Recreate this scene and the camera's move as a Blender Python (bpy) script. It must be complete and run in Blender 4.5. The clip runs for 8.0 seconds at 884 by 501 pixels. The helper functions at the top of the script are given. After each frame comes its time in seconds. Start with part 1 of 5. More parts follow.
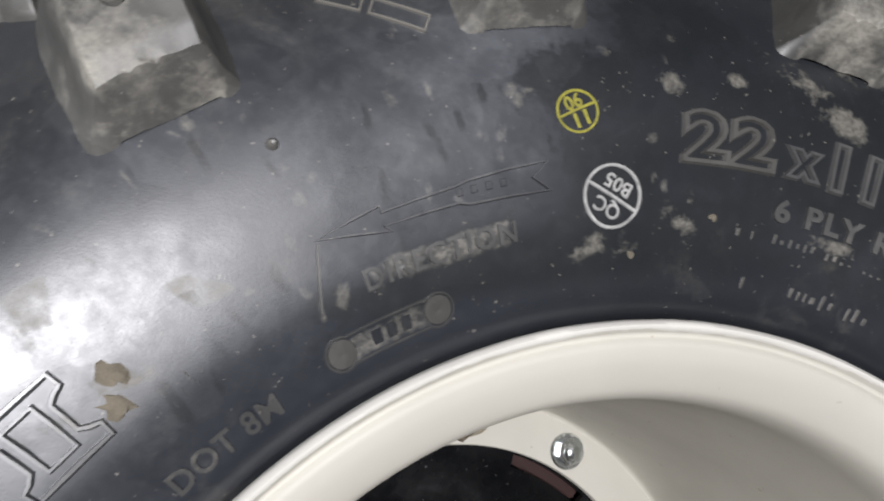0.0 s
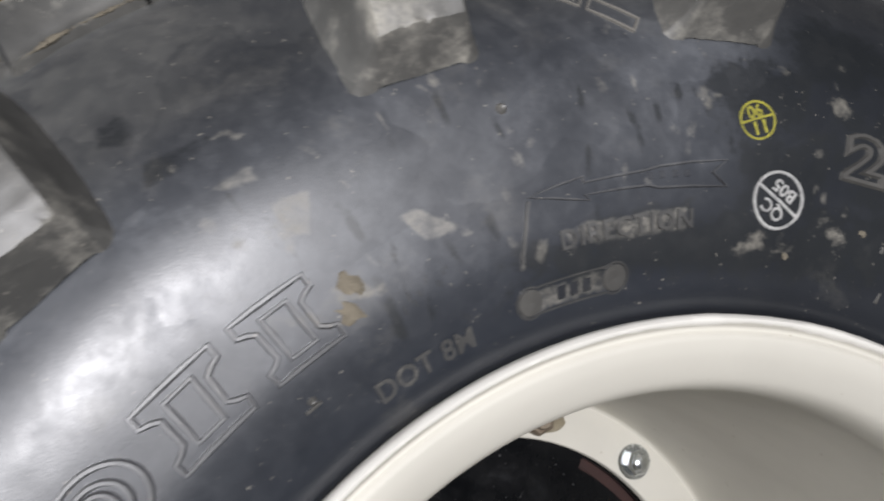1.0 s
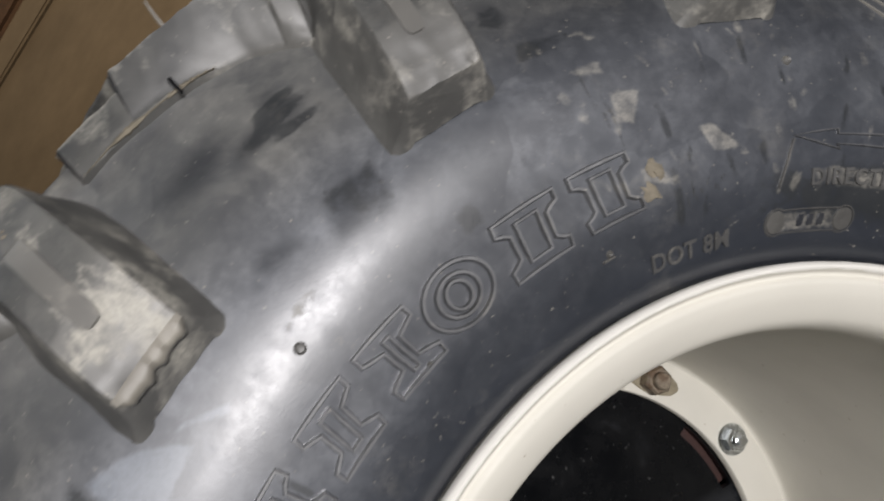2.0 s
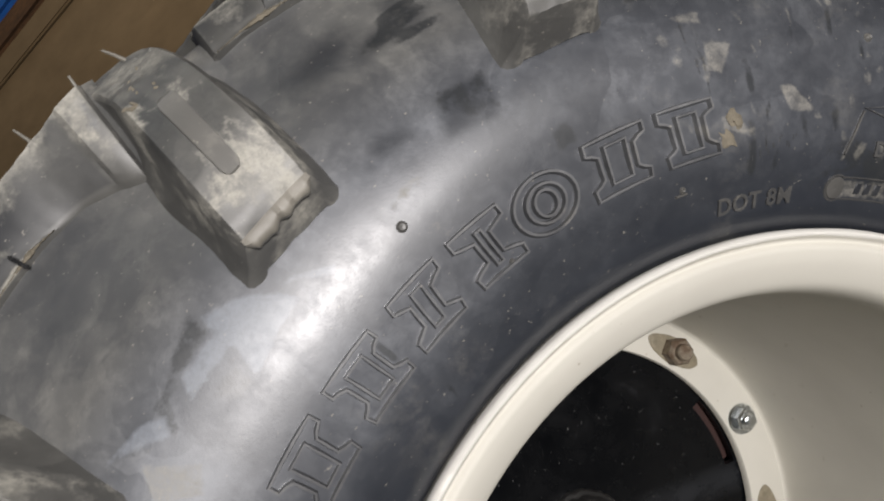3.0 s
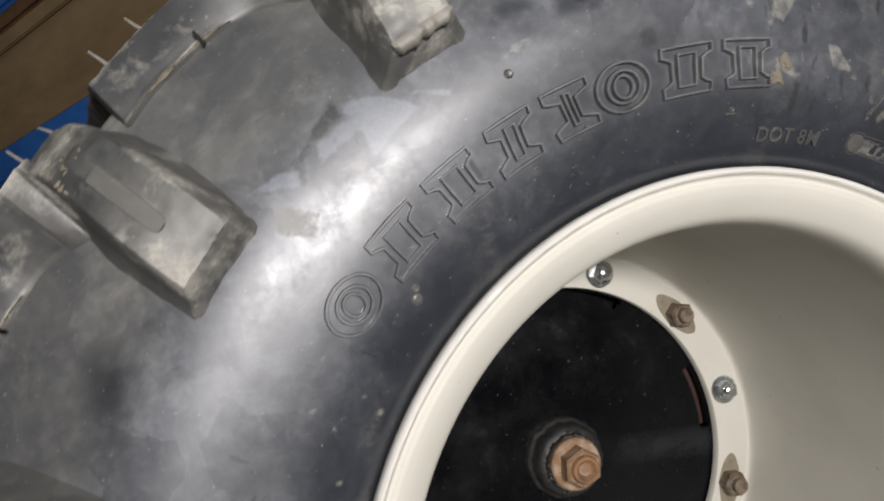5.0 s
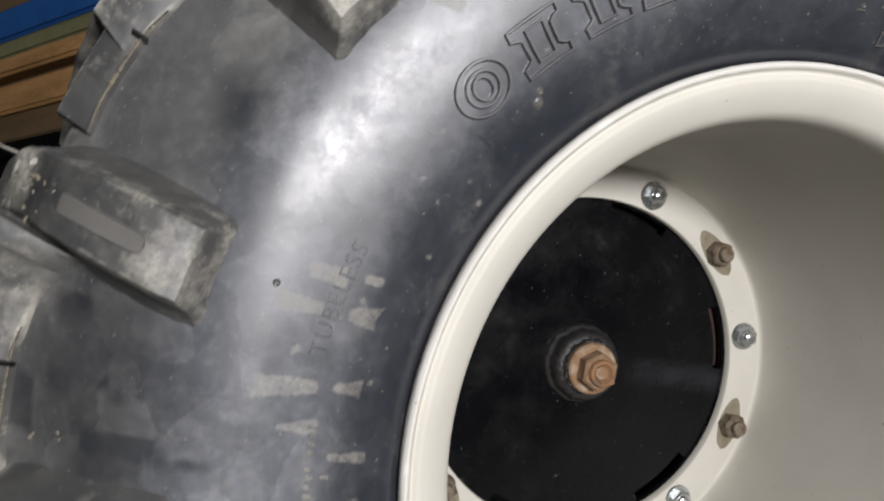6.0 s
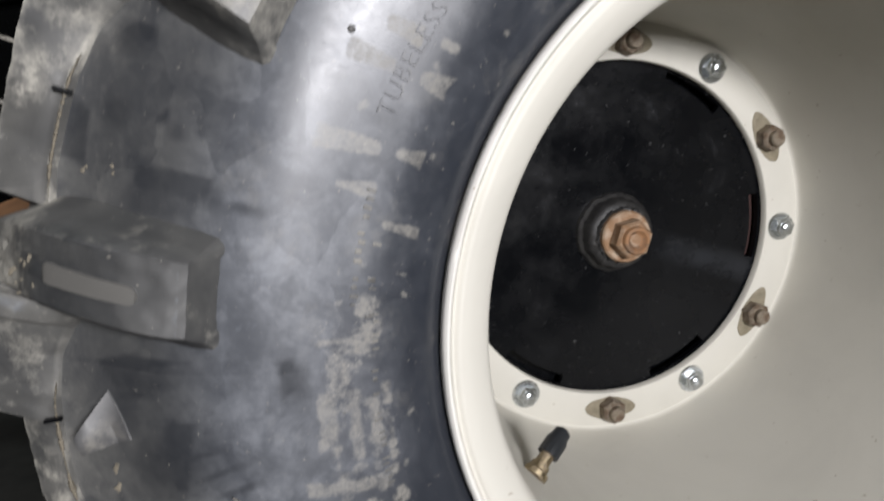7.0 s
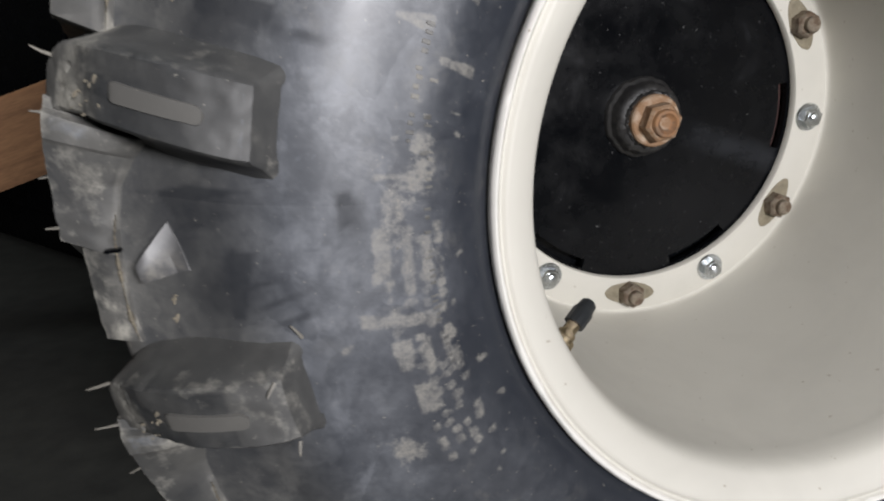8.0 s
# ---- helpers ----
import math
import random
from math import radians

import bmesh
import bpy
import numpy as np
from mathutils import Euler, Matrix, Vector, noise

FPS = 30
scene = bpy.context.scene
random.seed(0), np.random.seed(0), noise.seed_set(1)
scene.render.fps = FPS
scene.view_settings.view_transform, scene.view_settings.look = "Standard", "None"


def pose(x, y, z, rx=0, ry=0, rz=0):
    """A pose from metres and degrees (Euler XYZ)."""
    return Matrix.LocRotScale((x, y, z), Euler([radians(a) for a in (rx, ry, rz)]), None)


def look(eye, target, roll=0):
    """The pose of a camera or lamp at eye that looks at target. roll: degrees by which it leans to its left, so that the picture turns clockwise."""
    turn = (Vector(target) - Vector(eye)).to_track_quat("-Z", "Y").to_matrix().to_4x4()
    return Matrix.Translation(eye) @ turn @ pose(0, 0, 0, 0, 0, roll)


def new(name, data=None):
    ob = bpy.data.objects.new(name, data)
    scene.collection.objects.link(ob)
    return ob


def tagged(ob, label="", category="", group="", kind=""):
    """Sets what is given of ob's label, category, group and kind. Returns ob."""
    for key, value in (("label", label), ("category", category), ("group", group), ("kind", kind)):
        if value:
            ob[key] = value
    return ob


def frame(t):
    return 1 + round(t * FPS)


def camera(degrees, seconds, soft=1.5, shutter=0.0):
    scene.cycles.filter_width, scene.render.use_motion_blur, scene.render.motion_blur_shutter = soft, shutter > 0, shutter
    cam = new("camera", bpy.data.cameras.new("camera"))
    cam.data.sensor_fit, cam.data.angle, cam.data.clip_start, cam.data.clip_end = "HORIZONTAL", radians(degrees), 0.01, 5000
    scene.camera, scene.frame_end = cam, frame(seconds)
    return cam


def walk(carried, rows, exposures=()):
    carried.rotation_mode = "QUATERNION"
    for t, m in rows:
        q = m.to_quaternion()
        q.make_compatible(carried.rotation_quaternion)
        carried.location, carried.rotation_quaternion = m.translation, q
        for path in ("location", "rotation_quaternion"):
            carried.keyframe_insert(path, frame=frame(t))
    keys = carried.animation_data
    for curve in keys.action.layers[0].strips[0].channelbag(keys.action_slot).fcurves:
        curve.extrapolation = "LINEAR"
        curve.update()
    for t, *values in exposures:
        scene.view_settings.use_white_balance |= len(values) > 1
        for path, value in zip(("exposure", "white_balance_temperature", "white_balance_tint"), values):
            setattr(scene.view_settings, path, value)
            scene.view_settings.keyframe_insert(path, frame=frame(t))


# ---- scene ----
cam = camera(61.3, 8.0, soft=2.0, shutter=0.35)
HUB = 0.2915            # height of the axle over the floor
MID = 0.115             # middle plane of the tyre, behind the rim's lip
ROWS = [  # t, x, y, height over the axle, turn about x, y, z
    (0.0, 0.0684, -0.1600, 0.1534, 73.75, 56.62, -28.88),
    (0.2, 0.0618, -0.1594, 0.1591, 75.30, 55.00, -27.85),
    (0.5, 0.0528, -0.1610, 0.1676, 77.39, 52.75, -26.06),
    (0.7, 0.0470, -0.1629, 0.1712, 78.53, 51.54, -25.02),
    (0.9, 0.0370, -0.1641, 0.1743, 79.49, 50.12, -24.13),
    (1.0, 0.0305, -0.1659, 0.1776, 80.34, 49.27, -23.30),
    (1.2, 0.0172, -0.1699, 0.1860, 81.79, 47.86, -22.05),
    (1.4, 0.0012, -0.1745, 0.1929, 83.23, 46.02, -20.63),
    (1.5, -0.0072, -0.1755, 0.1967, 83.76, 44.83, -20.05),
    (1.8, -0.0312, -0.1790, 0.2015, 84.85, 41.37, -18.87),
    (2.0, -0.0479, -0.1829, 0.2015, 85.04, 38.40, -18.20),
    (2.2, -0.0591, -0.1838, 0.1985, 85.53, 36.29, -18.28),
    (3.3, -0.0862, -0.1961, 0.1957, 84.81, 29.36, -16.23),
    (3.5, -0.0904, -0.1989, 0.1933, 85.40, 28.55, -16.27),
    (3.8, -0.0931, -0.2073, 0.1888, 85.13, 27.10, -16.16),
    (4.0, -0.0968, -0.2104, 0.1820, 85.04, 25.94, -15.84),
    (4.2, -0.1018, -0.2127, 0.1787, 85.16, 25.02, -15.43),
    (5.3, -0.1452, -0.2281, 0.1507, 86.40, 14.42, -15.03),
    (5.5, -0.1554, -0.2274, 0.1398, 86.00, 11.26, -14.71),
    (5.7, -0.1684, -0.2260, 0.1278, 85.68, 8.94, -14.83),
    (5.9, -0.1753, -0.2247, 0.1207, 84.88, 7.12, -14.84),
    (6.0, -0.1789, -0.2261, 0.1184, 84.41, 6.14, -14.69),
    (6.2, -0.1857, -0.2272, 0.1108, 83.68, 4.63, -14.63),
    (6.5, -0.1931, -0.2280, 0.0988, 82.25, 2.69, -14.29),
    (6.7, -0.1960, -0.2250, 0.0915, 80.74, 1.37, -14.14),
    (6.9, -0.1963, -0.2232, 0.0822, 79.44, 0.48, -13.50),
    (7.0, -0.1977, -0.2204, 0.0755, 78.72, 0.09, -13.24),
    (7.2, -0.1983, -0.2187, 0.0681, 77.34, -0.56, -12.68),
    (7.5, -0.1984, -0.2177, 0.0545, 75.29, -1.52, -12.35),
    (7.6, -0.1997, -0.2186, 0.0509, 74.78, -1.61, -12.29),
    (7.8, -0.2036, -0.2226, 0.0462, 73.76, -1.84, -12.26),
    (8.0, -0.2152, -0.2266, 0.0519, 72.88, -1.15, -12.96),
]
walk(cam, [(t, pose(x, y, HUB + z, rx, ry, rz)) for t, x, y, z, rx, ry, rz in ROWS], [(0.0, -0.02, 6500, 10), (1.0, 0.0, 6500, 10), (1.5, -0.09, 6600, 10), (2.2, -0.07, 6750, 10), (4.0, -0.09, 6900, 10), (5.5, -0.02, 6750, 10), (6.5, 0.06, 6550, 10), (7.0, 0.18, 6500, 10), (7.5, 0.20, 6500, 10), (8.0, 0.08, 6500, 10)])

# ---- light: a fixed lamp for the hand torch, an added overhead fill, dim workshop air ----
world = bpy.data.worlds.new("workshop_air")
world.use_nodes = True
world.node_tree.nodes["Background"].inputs[0].default_value = (0.9, 0.95, 1.0, 1)
world.node_tree.nodes["Background"].inputs[1].default_value = 0.03
scene.world = world


def lamp(name, kind, energy, place, target, size, colour):
    data = bpy.data.lights.new(name, kind)
    data.energy, data.color = energy, colour
    if kind == "AREA":
        data.shape, data.size, data.size_y = "ELLIPSE", *size
    else:
        data.shadow_soft_size = size
    ob = new(name, data)
    ob.matrix_world = look(place, target)
    return ob


# fixed stand-in for the torch that moves along with the camera
lamp("inspection_lamp", "AREA", 11.2, (-0.045, -0.80, HUB + 0.241), (-0.08, 0.0, HUB + 0.12), (0.22, 0.10), (0.985, 0.972, 1.0))
# unseen fill, added to brighten the floor and the things behind the wheel
lamp("ceiling_lamp", "AREA", 6.0, (-0.75, 0.15, 2.4), (-0.6, 0.6, 0.2), (0.9, 0.9), (0.93, 0.97, 1.0))


# ---- materials ----
def nodes_of(name):
    m = bpy.data.materials.new(name)
    m.use_nodes = True
    nt = m.node_tree
    return m, nt, nt.nodes["Principled BSDF"]


def coords(nt):
    return nt.nodes.new("ShaderNodeTexCoord").outputs["Object"]


def noise_tex(nt, vec, scale, detail=4.0, rough=0.6, distort=0.0):
    n = nt.nodes.new("ShaderNodeTexNoise")
    n.inputs["Scale"].default_value, n.inputs["Detail"].default_value = scale, detail
    n.inputs["Roughness"].default_value, n.inputs["Distortion"].default_value = rough, distort
    nt.links.new(vec, n.inputs["Vector"])
    return n.outputs["Fac"]


def ramp(nt, fac, lo, hi, a=0.0, b=1.0):
    n = nt.nodes.new("ShaderNodeMapRange")
    n.inputs["From Min"].default_value, n.inputs["From Max"].default_value = lo, hi
    n.inputs["To Min"].default_value, n.inputs["To Max"].default_value = a, b
    nt.links.new(fac, n.inputs["Value"])
    return n.outputs["Result"]


def maths(nt, op, a, b):
    n = nt.nodes.new("ShaderNodeMath")
    n.operation, n.use_clamp = op, True
    for k, v in ((0, a), (1, b)):
        if isinstance(v, (int, float)):
            n.inputs[k].default_value = v
        else:
            nt.links.new(v, n.inputs[k])
    return n.outputs[0]


def mix(nt, fac, a, b):
    n = nt.nodes.new("ShaderNodeMix")
    n.data_type = "RGBA"
    for key, v in ((0, fac), (6, a), (7, b)):
        if isinstance(v, (int, float)):
            n.inputs[key].default_value = v
        elif isinstance(v, tuple):
            n.inputs[key].default_value = (*v, 1)
        else:
            nt.links.new(v, n.inputs[key])
    return n.outputs[2]


def bump(nt, height, strength, distance, after=None):
    n = nt.nodes.new("ShaderNodeBump")
    n.inputs["Strength"].default_value, n.inputs["Distance"].default_value = strength, distance
    nt.links.new(height, n.inputs["Height"])
    if after is not None:
        nt.links.new(after, n.inputs["Normal"])
    return n.outputs["Normal"]


def rubber(name, base=(0.020, 0.022, 0.027), film=(0.112, 0.119, 0.133), dust=(0.26, 0.245, 0.21), amount=0.5, gloss=(0.30, 0.52), clean=0.0, masks=False, soft=0.0):
    """Used tyre rubber: black where it is clean, a grey bloom over most of it, torn patches of other gloss, tan dust,
    pores and specks.
    clean: how far out from the rim the rubber has stayed free of bloom; masks: the mesh carries where it is dusty,
    polished, blackened or painted dimmer."""
    m, nt, b = nodes_of(name)
    co = coords(nt)
    big = noise_tex(nt, co, 14.0, 5.0, 0.58, 0.3)
    mid = noise_tex(nt, co, 62.0, 8.0, 0.68, 0.25)
    rag = noise_tex(nt, co, 170.0, 6.0, 0.7, 0.2)
    fine = noise_tex(nt, co, 800.0, 3.0, 0.7)
    pores = noise_tex(nt, co, 2300.0, 2.0, 0.6)
    specks = noise_tex(nt, co, 760.0, 2.0, 0.5)
    # torn patches: cells with bent edges, each with a bloom and a gloss of its own
    bend = nt.nodes.new("ShaderNodeTexNoise")
    bend.inputs["Scale"].default_value, bend.inputs["Detail"].default_value = 30.0, 4.0
    nt.links.new(co, bend.inputs["Vector"])
    push = nt.nodes.new("ShaderNodeVectorMath")
    push.operation = "MULTIPLY_ADD"
    push.inputs[1].default_value = (0.028, 0.028, 0.028)
    nt.links.new(bend.outputs["Color"], push.inputs[0])
    nt.links.new(co, push.inputs[2])
    cells = nt.nodes.new("ShaderNodeTexVoronoi")
    cells.inputs["Scale"].default_value = 40.0
    nt.links.new(push.outputs[0], cells.inputs["Vector"])
    split = nt.nodes.new("ShaderNodeSeparateColor")
    nt.links.new(cells.outputs["Color"], split.inputs[0])
    cell_a, cell_b = split.outputs[0], split.outputs[1]
    flat = nt.nodes.new("ShaderNodeVectorMath")
    flat.operation = "MULTIPLY"
    flat.inputs[1].default_value = (1, 0, 1)
    ln = nt.nodes.new("ShaderNodeVectorMath")
    ln.operation = "LENGTH"
    nt.links.new(co, flat.inputs[0])
    nt.links.new(flat.outputs["Vector"], ln.inputs[0])
    radius = ln.outputs["Value"]
    # wiped streaks, laid radially and along the rolling direction
    xyz = nt.nodes.new("ShaderNodeSeparateXYZ")
    nt.links.new(co, xyz.inputs[0])
    turn = maths(nt, "MULTIPLY", maths(nt, "ARCTAN2", xyz.outputs[2], xyz.outputs[0]), 0.19)
    def streaks(along, outward):
        n = nt.nodes.new("ShaderNodeCombineXYZ")
        nt.links.new(maths(nt, "MULTIPLY", turn, along), n.inputs[0])
        nt.links.new(maths(nt, "MULTIPLY", radius, outward), n.inputs[1])
        return noise_tex(nt, n.outputs[0], 1.0, 5.0, 0.65, 0.5)
    streaky, scratched = streaks(150.0, 26.0), streaks(1300.0, 260.0)
    bloom = maths(nt, "MULTIPLY", ramp(nt, big, 0.32, 0.62, 0.30, 1.0), ramp(nt, cell_a, 0.0, 1.0, 0.55, 1.0))
    bloom = maths(nt, "MULTIPLY", bloom, ramp(nt, mid, 0.36, 0.60, 0.62, 1.0))
    if clean:
        bloom = maths(nt, "MULTIPLY", maths(nt, "MULTIPLY", ramp(nt, big, 0.34, 0.60, 0.50, 1.0), maths(nt, "MAXIMUM", ramp(nt, cell_a, 0.0, 1.0, 0.58, 1.0), ramp(nt, radius, 0.208, 0.222, 0.0, 0.72))), ramp(nt, maths(nt, "ADD", maths(nt, "MULTIPLY", streaky, 0.5), maths(nt, "MULTIPLY", rag, 0.5)), 0.43, 0.57, 0.68, 1.08))
        edge = maths(nt, "ADD", radius, maths(nt, "MULTIPLY", big, 0.06))
        bloom = maths(nt, "MULTIPLY", bloom, ramp(nt, edge, clean + 0.020, clean + 0.070, 0.06, 1.0))
    if clean:
        smear = noise_tex(nt, push.outputs[0], 34.0, 8.0, 0.66, 0.25)
        bloom = maths(nt, "MULTIPLY", bloom, ramp(nt, smear, 0.44, 0.54, 0.66, 1.10))
    patch = maths(nt, "MULTIPLY", ramp(nt, mid, 0.58 - 0.06 * amount, 0.66 - 0.06 * amount, 0.0, 0.8), ramp(nt, big, 0.50, 0.60, 0.10, 1.0))
    gleam = ramp(nt, cell_b, 0.70, 0.74, 0.0, 0.5)
    if masks:
        def mask(key):
            n = nt.nodes.new("ShaderNodeAttribute")
            n.attribute_name = key
            broken = maths(nt, "ADD", maths(nt, "MULTIPLY", ramp(nt, mid, 0.34, 0.66), 0.34), maths(nt, "MULTIPLY", ramp(nt, rag, 0.34, 0.66), 0.26))
            return ramp(nt, maths(nt, "ADD", maths(nt, "MULTIPLY", n.outputs["Fac"], 0.5), broken), 0.56 - soft, 0.72 + soft)
        def crisp(key):
            n = nt.nodes.new("ShaderNodeAttribute")
            n.attribute_name = key
            torn = maths(nt, "ADD", maths(nt, "MULTIPLY", ramp(nt, rag, 0.3, 0.7), 0.30), maths(nt, "MULTIPLY", ramp(nt, streaky, 0.35, 0.65), 0.22))
            return ramp(nt, maths(nt, "ADD", n.outputs["Fac"], torn), 0.66, 0.90)
        stuck, slick_or_lit = crisp("stuck"), crisp("slick_or_lit")
        bare_or_dim = nt.nodes.new("ShaderNodeAttribute")
        bare_or_dim.attribute_name = "bare_or_dim"
        patch = maths(nt, "ADD", maths(nt, "MULTIPLY", patch, 0.25 if clean else ramp(nt, bare_or_dim.outputs["Fac"], 0.0, 0.4, 1.0, 0.1)), mask("dusty"))
        patch = maths(nt, "MAXIMUM", patch, maths(nt, "MULTIPLY", stuck, ramp(nt, rag, 0.34, 0.60, 0.30, 1.0)))
        gleam = maths(nt, "MAXIMUM", gleam, mask("polished"))
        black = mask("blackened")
    patch = maths(nt, "MULTIPLY", patch, ramp(nt, fine, 0.28, 0.58, 0.35, 1.0))
    dots = ramp(nt, specks, 0.714, 0.75, 0.0, 0.5)
    if clean:
        film = mix(nt, ramp(nt, radius, 0.212, 0.232), film, (0.149, 0.147, 0.137))
    grey = mix(nt, bloom, base, film)
    if masks:
        # black for bloom-free or wet rubber, and for painted dimming far from the torch
        bare_or_dim = maths(nt, "MULTIPLY", bare_or_dim.outputs["Fac"], maths(nt, "MULTIPLY", ramp(nt, big, 0.35, 0.62, 1.0, 0.78), ramp(nt, streaky, 0.40, 0.60, 1.0, 0.70)))
        grey = mix(nt, bare_or_dim, grey, (0.017, 0.019, 0.023))
        if clean:
            grey = mix(nt, ramp(nt, radius, 0.2615, 0.2650), grey, mix(nt, ramp(nt, mid, 0.35, 0.65), (0.055, 0.054, 0.051), (0.150, 0.146, 0.136)))
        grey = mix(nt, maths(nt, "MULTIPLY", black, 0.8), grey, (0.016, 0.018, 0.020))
        # pale bluish tint: slick skin, and painted glare on lug ends and shoulder facets
        grey = mix(nt, maths(nt, "MULTIPLY", slick_or_lit, ramp(nt, fine, 0.3, 0.65, 0.35, 0.6)), grey, (0.20, 0.222, 0.255))
    tan = mix(nt, maths(nt, "MULTIPLY", patch, amount), grey, dust)
    nt.links.new(mix(nt, dots, tan, (0.30, 0.28, 0.24)), b.inputs["Base Color"])
    dull = maths(nt, "ADD", maths(nt, "MULTIPLY", bloom, 0.40), maths(nt, "MULTIPLY", patch, 0.6))
    if clean:
        dull = maths(nt, "ADD", dull, ramp(nt, smear, 0.42, 0.60, 0.22, 0.0))
        dull = maths(nt, "ADD", dull, ramp(nt, radius, 0.218, 0.256, 0.0, 0.75))
    dull = maths(nt, "MULTIPLY", dull, ramp(nt, gleam, 0.0, 1.0, 1.0, 0.35))
    if masks:
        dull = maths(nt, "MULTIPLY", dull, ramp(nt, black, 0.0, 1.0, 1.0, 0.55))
    dull = maths(nt, "ADD", dull, maths(nt, "ADD", ramp(nt, rag, 0.35, 0.70, 0.0, 0.20), maths(nt, "ADD", ramp(nt, mid, 0.38, 0.62, 0.0, 0.10), ramp(nt, streaky, 0.38, 0.62, 0.0, 0.20))))
    if clean:
        dull = maths(nt, "ADD", dull, ramp(nt, radius, 0.250, 0.262, 0.0, 1.2))
    nt.links.new(ramp(nt, dull, 0.0, 1.0, *gloss), b.inputs["Roughness"])
    shine = ramp(nt, dull, 0.75, 1.6, 1.08 if clean else 1.0, 0.34)
    if masks:
        shine = maths(nt, "MULTIPLY", shine, ramp(nt, bare_or_dim, 0.0, 1.0, 1.0, 0.42))
    nt.links.new(shine, b.inputs["Specular IOR Level"])
    nt.links.new(bump(nt, pores, 0.07, 0.0003, bump(nt, scratched, 0.25, 0.0004, bump(nt, fine, 0.03, 0.0004))), b.inputs["Normal"])
    return m


def painted(name, colour, worn, gloss=0.38, wear=0.5):
    """Gloss paint with brush-fine waves, grime clouds and small chips."""
    m, nt, b = nodes_of(name)
    co = coords(nt)
    cloud = noise_tex(nt, co, 14.0, 4.0, 0.6, 0.4)
    chips = noise_tex(nt, co, 240.0, 2.0, 0.55)
    fine = noise_tex(nt, co, 600.0, 3.0, 0.6)
    grime = mix(nt, ramp(nt, cloud, 0.42, 0.75, 0.0, 0.35), colour, tuple(c * 0.72 for c in colour))
    nt.links.new(mix(nt, ramp(nt, chips, 0.735, 0.76, 0.0, wear), grime, worn), b.inputs["Base Color"])
    nt.links.new(ramp(nt, cloud, 0.3, 0.7, gloss - 0.06, gloss + 0.12), b.inputs["Roughness"])
    nt.links.new(bump(nt, fine, 0.06, 0.0004), b.inputs["Normal"])
    b.inputs["Specular IOR Level"].default_value = 0.38
    return m


def black_enamel(name, streaky=False):
    """Old black enamel, glossy, with dusty clouds and pale specks, and on request one pale stroke from the axle towards
    the rim.
    """
    m, nt, b = nodes_of(name)
    co = coords(nt)
    cloud = noise_tex(nt, co, 34.0, 6.0, 0.68, 0.15)
    soft = noise_tex(nt, co, 9.0, 2.0, 0.5)
    specks = noise_tex(nt, co, 520.0, 2.0, 0.5)
    fine = noise_tex(nt, co, 900.0, 3.0, 0.6)
    grit = noise_tex(nt, co, 210.0, 5.0, 0.7)
    dusty = maths(nt, "MULTIPLY", maths(nt, "MULTIPLY", ramp(nt, cloud, 0.58, 0.72), ramp(nt, grit, 0.42, 0.60)), ramp(nt, soft, 0.42, 0.62))
    if streaky:
        xyz = nt.nodes.new("ShaderNodeSeparateXYZ")
        nt.links.new(co, xyz.inputs[0])
        off = nt.nodes.new("ShaderNodeMath")
        off.operation, off.inputs[1].default_value = "MULTIPLY_ADD", 0.30
        nt.links.new(xyz.outputs[0], off.inputs[0])
        nt.links.new(xyz.outputs[2], off.inputs[2])
        away = nt.nodes.new("ShaderNodeMath")
        away.operation = "ABSOLUTE"
        nt.links.new(off.outputs[0], away.inputs[0])
        stroke = maths(nt, "MULTIPLY", maths(nt, "MULTIPLY", ramp(nt, away.outputs[0], 0.002, 0.011, 1.0, 0.0), ramp(nt, xyz.outputs[0], 0.020, 0.045)), ramp(nt, cloud, 0.38, 0.58, 0.3, 1.0))
        dusty = maths(nt, "MAXIMUM", dusty, stroke)
    c = mix(nt, maths(nt, "MULTIPLY", dusty, 0.6), (0.0022, 0.0025, 0.0032), (0.024, 0.026, 0.030))
    nt.links.new(mix(nt, ramp(nt, specks, 0.72, 0.76, 0.0, 0.6), c, (0.10, 0.10, 0.10)), b.inputs["Base Color"])
    nt.links.new(ramp(nt, cloud, 0.35, 0.7, 0.18, 0.40), b.inputs["Roughness"])
    b.inputs["Specular IOR Level"].default_value = 0.22
    nt.links.new(bump(nt, fine, 0.08, 0.0004), b.inputs["Normal"])
    return m


def metal(name, colour, rust, amount, rough=0.35, shine=1.0):
    m, nt, b = nodes_of(name)
    co = coords(nt)
    blot = noise_tex(nt, co, 160.0, 5.0, 0.65)
    fine = noise_tex(nt, co, 900.0, 3.0, 0.6)
    spot = ramp(nt, blot, 0.62 - 0.35 * amount, 0.72 - 0.25 * amount)
    nt.links.new(mix(nt, spot, colour, rust), b.inputs["Base Color"])
    nt.links.new(ramp(nt, spot, 0.0, 1.0, shine, 0.1), b.inputs["Metallic"])
    nt.links.new(ramp(nt, spot, 0.0, 1.0, rough, 0.75), b.inputs["Roughness"])
    nt.links.new(bump(nt, fine, 0.25, 0.0005), b.inputs["Normal"])
    return m


